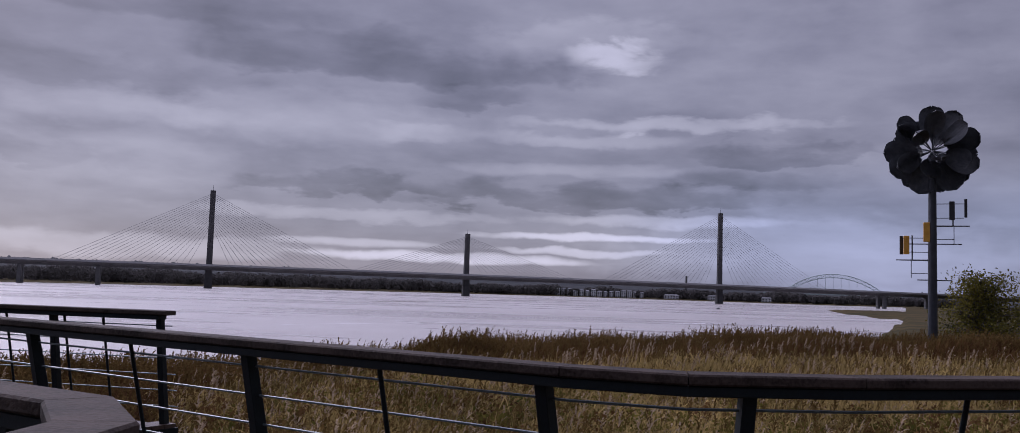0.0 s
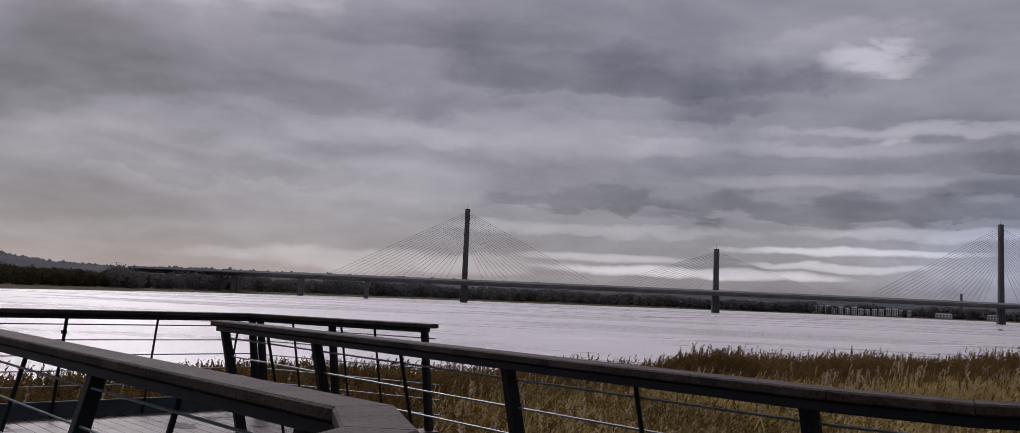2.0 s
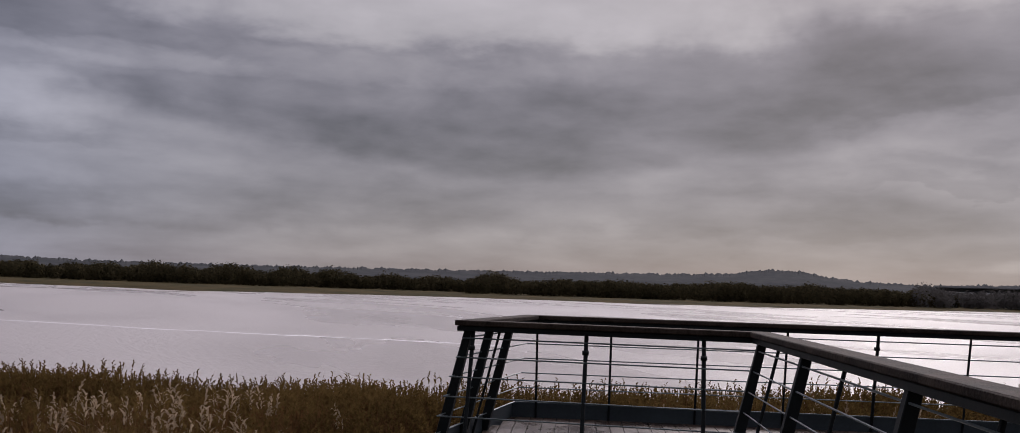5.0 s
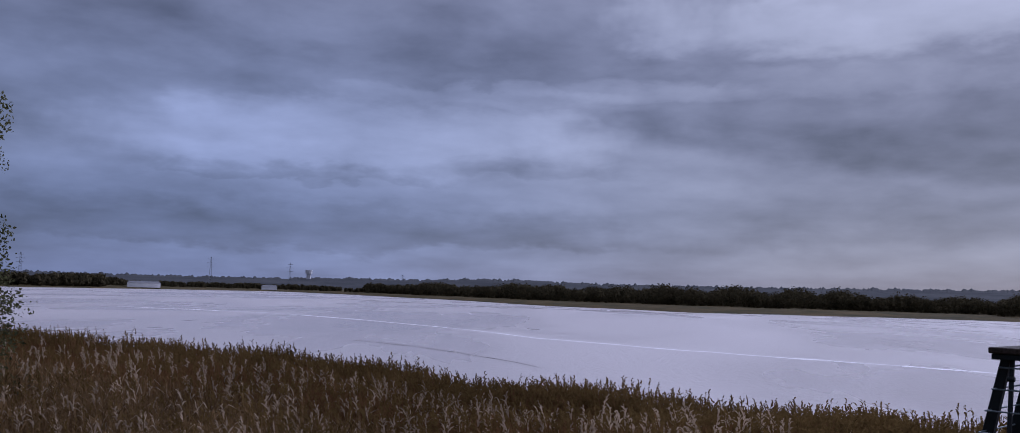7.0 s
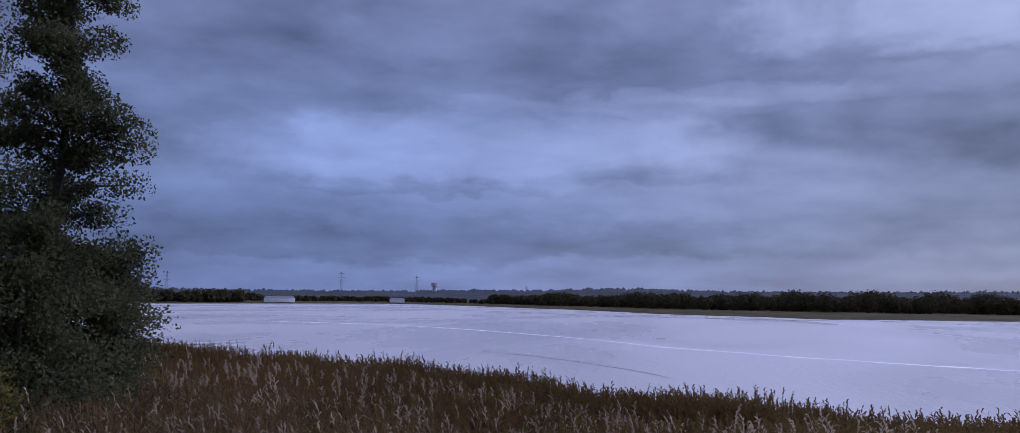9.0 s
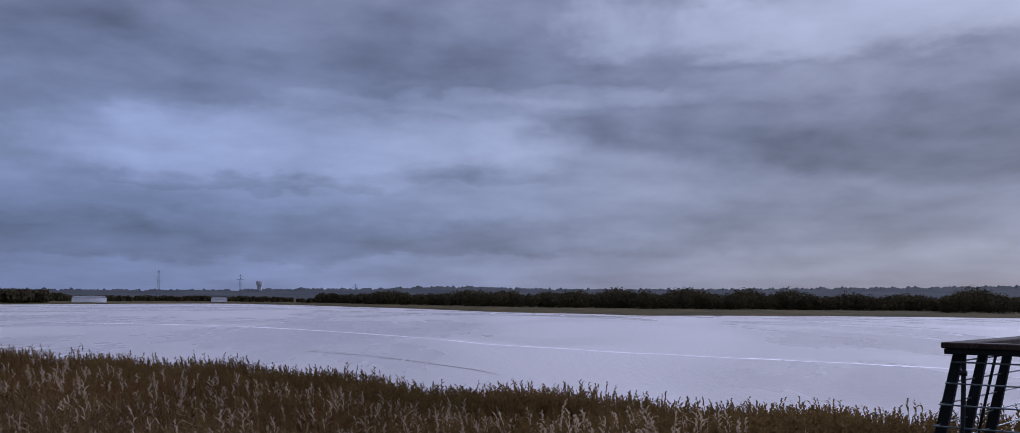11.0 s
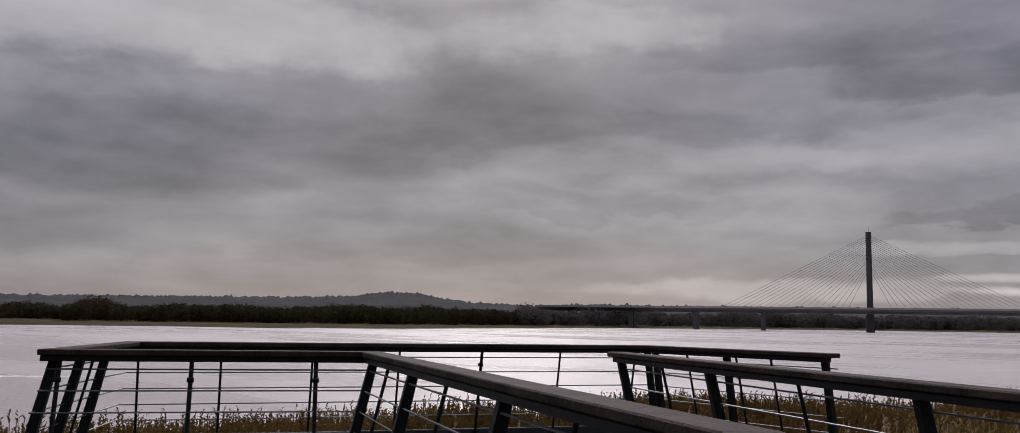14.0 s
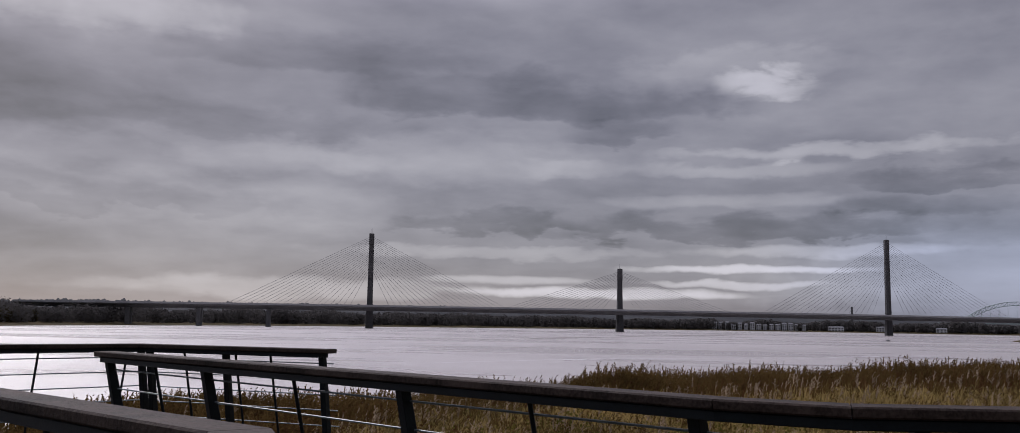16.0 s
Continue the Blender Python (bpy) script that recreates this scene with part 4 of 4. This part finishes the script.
make_arch_bridge()
rng = random.Random(5)
for i in range(15):
    make_house(-2.9 - 0.36 * i, 1926 + rng.uniform(-8, 8), rng.uniform(7, 9.5), rng.uniform(9, 14), 11, "pale riverside apartment block with a dark roof", "building", "riverside blocks", floors=4, wins=2)
make_house(-12.2, 1895, 24, 8, 12, "low pale riverside building with a dark roof", "building", "riverside blocks", floors=2, wins=5)
make_house(-9.7, 1905, 28, 7, 12, "low pale riverside building with a dark roof", "building", "riverside blocks", floors=2, wins=5)
make_house(-15.2, 1880, 18, 7, 12, "low pale riverside building with a dark roof", "building", "riverside blocks", floors=2, wins=3)
make_house(112.5, 1178, 36, 5.2, 20, "long white warehouse by the upstream shore", "warehouse", "", "warehouse", 1, 0, WATER + 1.6, BRIGHT)
make_house(105.6, 1425, 22, 4.5, 20, "low pale shed by the upstream shore", "shed", "", "shed", 1, 0, WATER + 2, BRIGHT)


def make_chimney():
    p = bearing(-10.57, 2300, WATER)
    root = empty("chimney", "slender pale chimney beyond the bridge", "chimney", "", p)
    bm = bmesh.new()
    tube(bm, (0, 0, 0), (0, 0, at_height(1.22, 2300) - WATER), 3.4, 2.4, 12)
    part("shaft", bm, CONCRETE, root)


def make_research_tower():
    r = 2900
    p = bearing(103.36, r, -2.0)
    root = empty("observation_tower", "pale concrete tower with a wide head on the skyline", "tower", "", p)
    top = at_height(1.0, r) + 2.0
    bm = bmesh.new()
    tube(bm, (0, 0, 0), (0, 0, top * 0.8), 7.5, 6.5, 16)
    part("shaft", bm, WHITE, root)
    bm = bmesh.new()
    tube(bm, (0, 0, top * 0.8), (0, 0, top), 10.5, 10.5, 16)
    part("head", bm, WHITE, root)


def make_power_pylon(az, el, r):
    z = at_height(el, r) - 4
    p = bearing(az, r, 4)
    root = empty("power_pylon", "grey steel lattice power pylon on the skyline", "pylon", "power pylons", p)
    root.rotation_euler[2] = radians(az)
    bm = bmesh.new()
    w = 4.2
    for sx in (-1, 1):
        for sy in (-1, 1):
            tube(bm, (sx * w, sy * w, -6), (sx * 0.8, sy * 0.8, z), 0.42, 0.3, 4)
    for i in range(8):
        a, b = i / 8, (i + 1) / 8
        wa, wb = w + (0.8 - w) * a, w + (0.8 - w) * b
        for s in (-1, 1):
            tube(bm, (-s * wa, -wa, z * a), (s * wb, -wb, z * b), 0.22, 0.22, 4)
    part("tower", bm, LATTICE, root)
    for q, ln in ((0.62, 8), (0.77, 10), (0.92, 7)):
        bm = bmesh.new()
        tube(bm, (-ln, 0, z * q), (ln, 0, z * q), 0.35, 0.35, 4)
        part("crossarm", bm, LATTICE, root)


make_chimney()
make_research_tower()
for az, el, r in ((108.94, 1.58, 2400), (104.45, 1.41, 2600), (118.8, 1.43, 2400), (97.8, 0.9, 2900)):
    make_power_pylon(az, el, r)
make_house(68.5, 2990, 26, 8, 20, "small dark block on the wooded ridge", "building", "", "hilltop_block", 1, 3, at_height(0.70, 3000), CONCRETE)


# ---- lines on the water, undergrowth ----
def make_streak(points, width, name, material, label, lift, seed):
    """A thin ragged line lying on the water, through a few bearings and distances."""
    rng = np.random.default_rng(seed)
    az = np.linspace(points[0][0], points[-1][0], 160)
    r = np.interp(az, *np.array(sorted(points)).T) if points[0][0] < points[-1][0] else np.interp(-az, *np.array([(-a, d) for a, d in points]).T)
    bm = bmesh.new()
    pairs = []
    for i, (a, d) in enumerate(zip(az, r)):
        edge = min(1.0, i / 12, (159 - i) / 12)
        d = d * (1 + 0.006 * noise.noise((a * 0.5, seed, 0)))
        w = width * d / 150 * edge * (0.55 + 0.9 * abs(noise.noise((a * 1.1, seed + 5, 0)))) + 0.02
        pairs.append((bm.verts.new(bearing(a, d - w, WATER + lift)), bm.verts.new(bearing(a, d + w, WATER + lift))))
    for p, q in zip(pairs, pairs[1:]):
        bm.faces.new((p[0], p[1], q[1], q[0]))
    bmesh.ops.recalc_face_normals(bm, faces=bm.faces)
    ob = part(name, bm, material)
    return tagged(ob, label, "river", kind="stuff")


FOAM = surface("pale_foam", (0.62, 0.60, 0.61), (0.78, 0.76, 0.77), 0.7, 0, 0.4, (1, 1, 1), 0.0, 3.0)
MUD = surface("wet_mud", (0.10, 0.085, 0.07), (0.17, 0.145, 0.125), 0.6, 0, 0.3, (1, 1, 1), 0.0, 3.0, 0.2)


def make_undergrowth(count, seed, material, lift, label):
    """Low plants between the reeds by the walkway."""
    rng = np.random.default_rng(seed)
    verts, faces = [], []
    for _ in range(count):
        az, r = rng.uniform(-36, 20), rng.uniform(8, 32)
        x, y = -math.sin(radians(az)) * r, math.cos(radians(az)) * r
        if noise.noise((x * 0.28, y * 0.28, seed)) < 0.02:
            continue
        p = bearing(az, r, marsh_z(az, r) + rng.uniform(*lift))
        clump_cloud(verts, faces, tuple(p), rng.uniform(0.2, 0.5), 30, 0.06, rng, 0.8)
    me = bpy.data.meshes.new("undergrowth")
    me.from_pydata(verts, [], faces)
    return tagged(link_mesh("undergrowth", me, material), label, "plants", kind="stuff")


make_undergrowth(1500, 41, BUSH_LEAF, (1.2, 1.75), "low green plants among the reeds")
make_undergrowth(900, 43, RUST, (1.3, 1.8), "low rust-brown dock plants among the reeds")
make_streak(((115.5, 319), (105.3, 273), (97.5, 214), (89.7, 163), (82.2, 143), (75.2, 133), (60, 120)), 1.5, "foam_line", FOAM, "pale line of foam drifting on the river", 0.02, 51)
make_streak(((-16, 320), (-8.5, 252), (14.7, 176)), 0.8, "foam_line", FOAM, "faint pale line of foam on the river", 0.02, 52)
make_streak(((101.5, 145), (97.5, 131), (89.0, 97)), 0.5, "tide_line", MUD, "thin dark tide line on the river", 0.025, 53)
make_streak(((8.5, 470), (3, 600), (-5.5, 960)), 4.5, "mud_bank", MUD, "low brown mud bank just above the water", 0.03, 54)
make_streak(((43, 410), (36.6, 414), (30.7, 363)), 2.4, "mud_bank", MUD, "narrow dark mud bank in the river", 0.03, 55)
make_streak(((103, 700), (93, 500), (82, 470), (79, 480)), 2.2, "mud_bank", MUD, "long dark mud spit off the far bank", 0.03, 56)


def make_marker_buoy():
    p = bearing(-12.45, 640, WATER)
    root = empty("marker_buoy", "small dark marker buoy afloat on the river", "buoy", "", p)
    bm = bmesh.new()
    tube(bm, (0, 0, -0.4), (0, 0, 0.5), 1.1, 1.3, 14)
    tube(bm, (0, 0, 0.5), (0, 0, 0.9), 1.3, 0.5, 14)
    part("float", bm, BLACK, root)
    bm = bmesh.new()
    tube(bm, (0, 0, 0.85), (0, 0, 1.7), 0.12, 0.08, 8)
    part("staff", bm, BLACK, root)


make_marker_buoy()
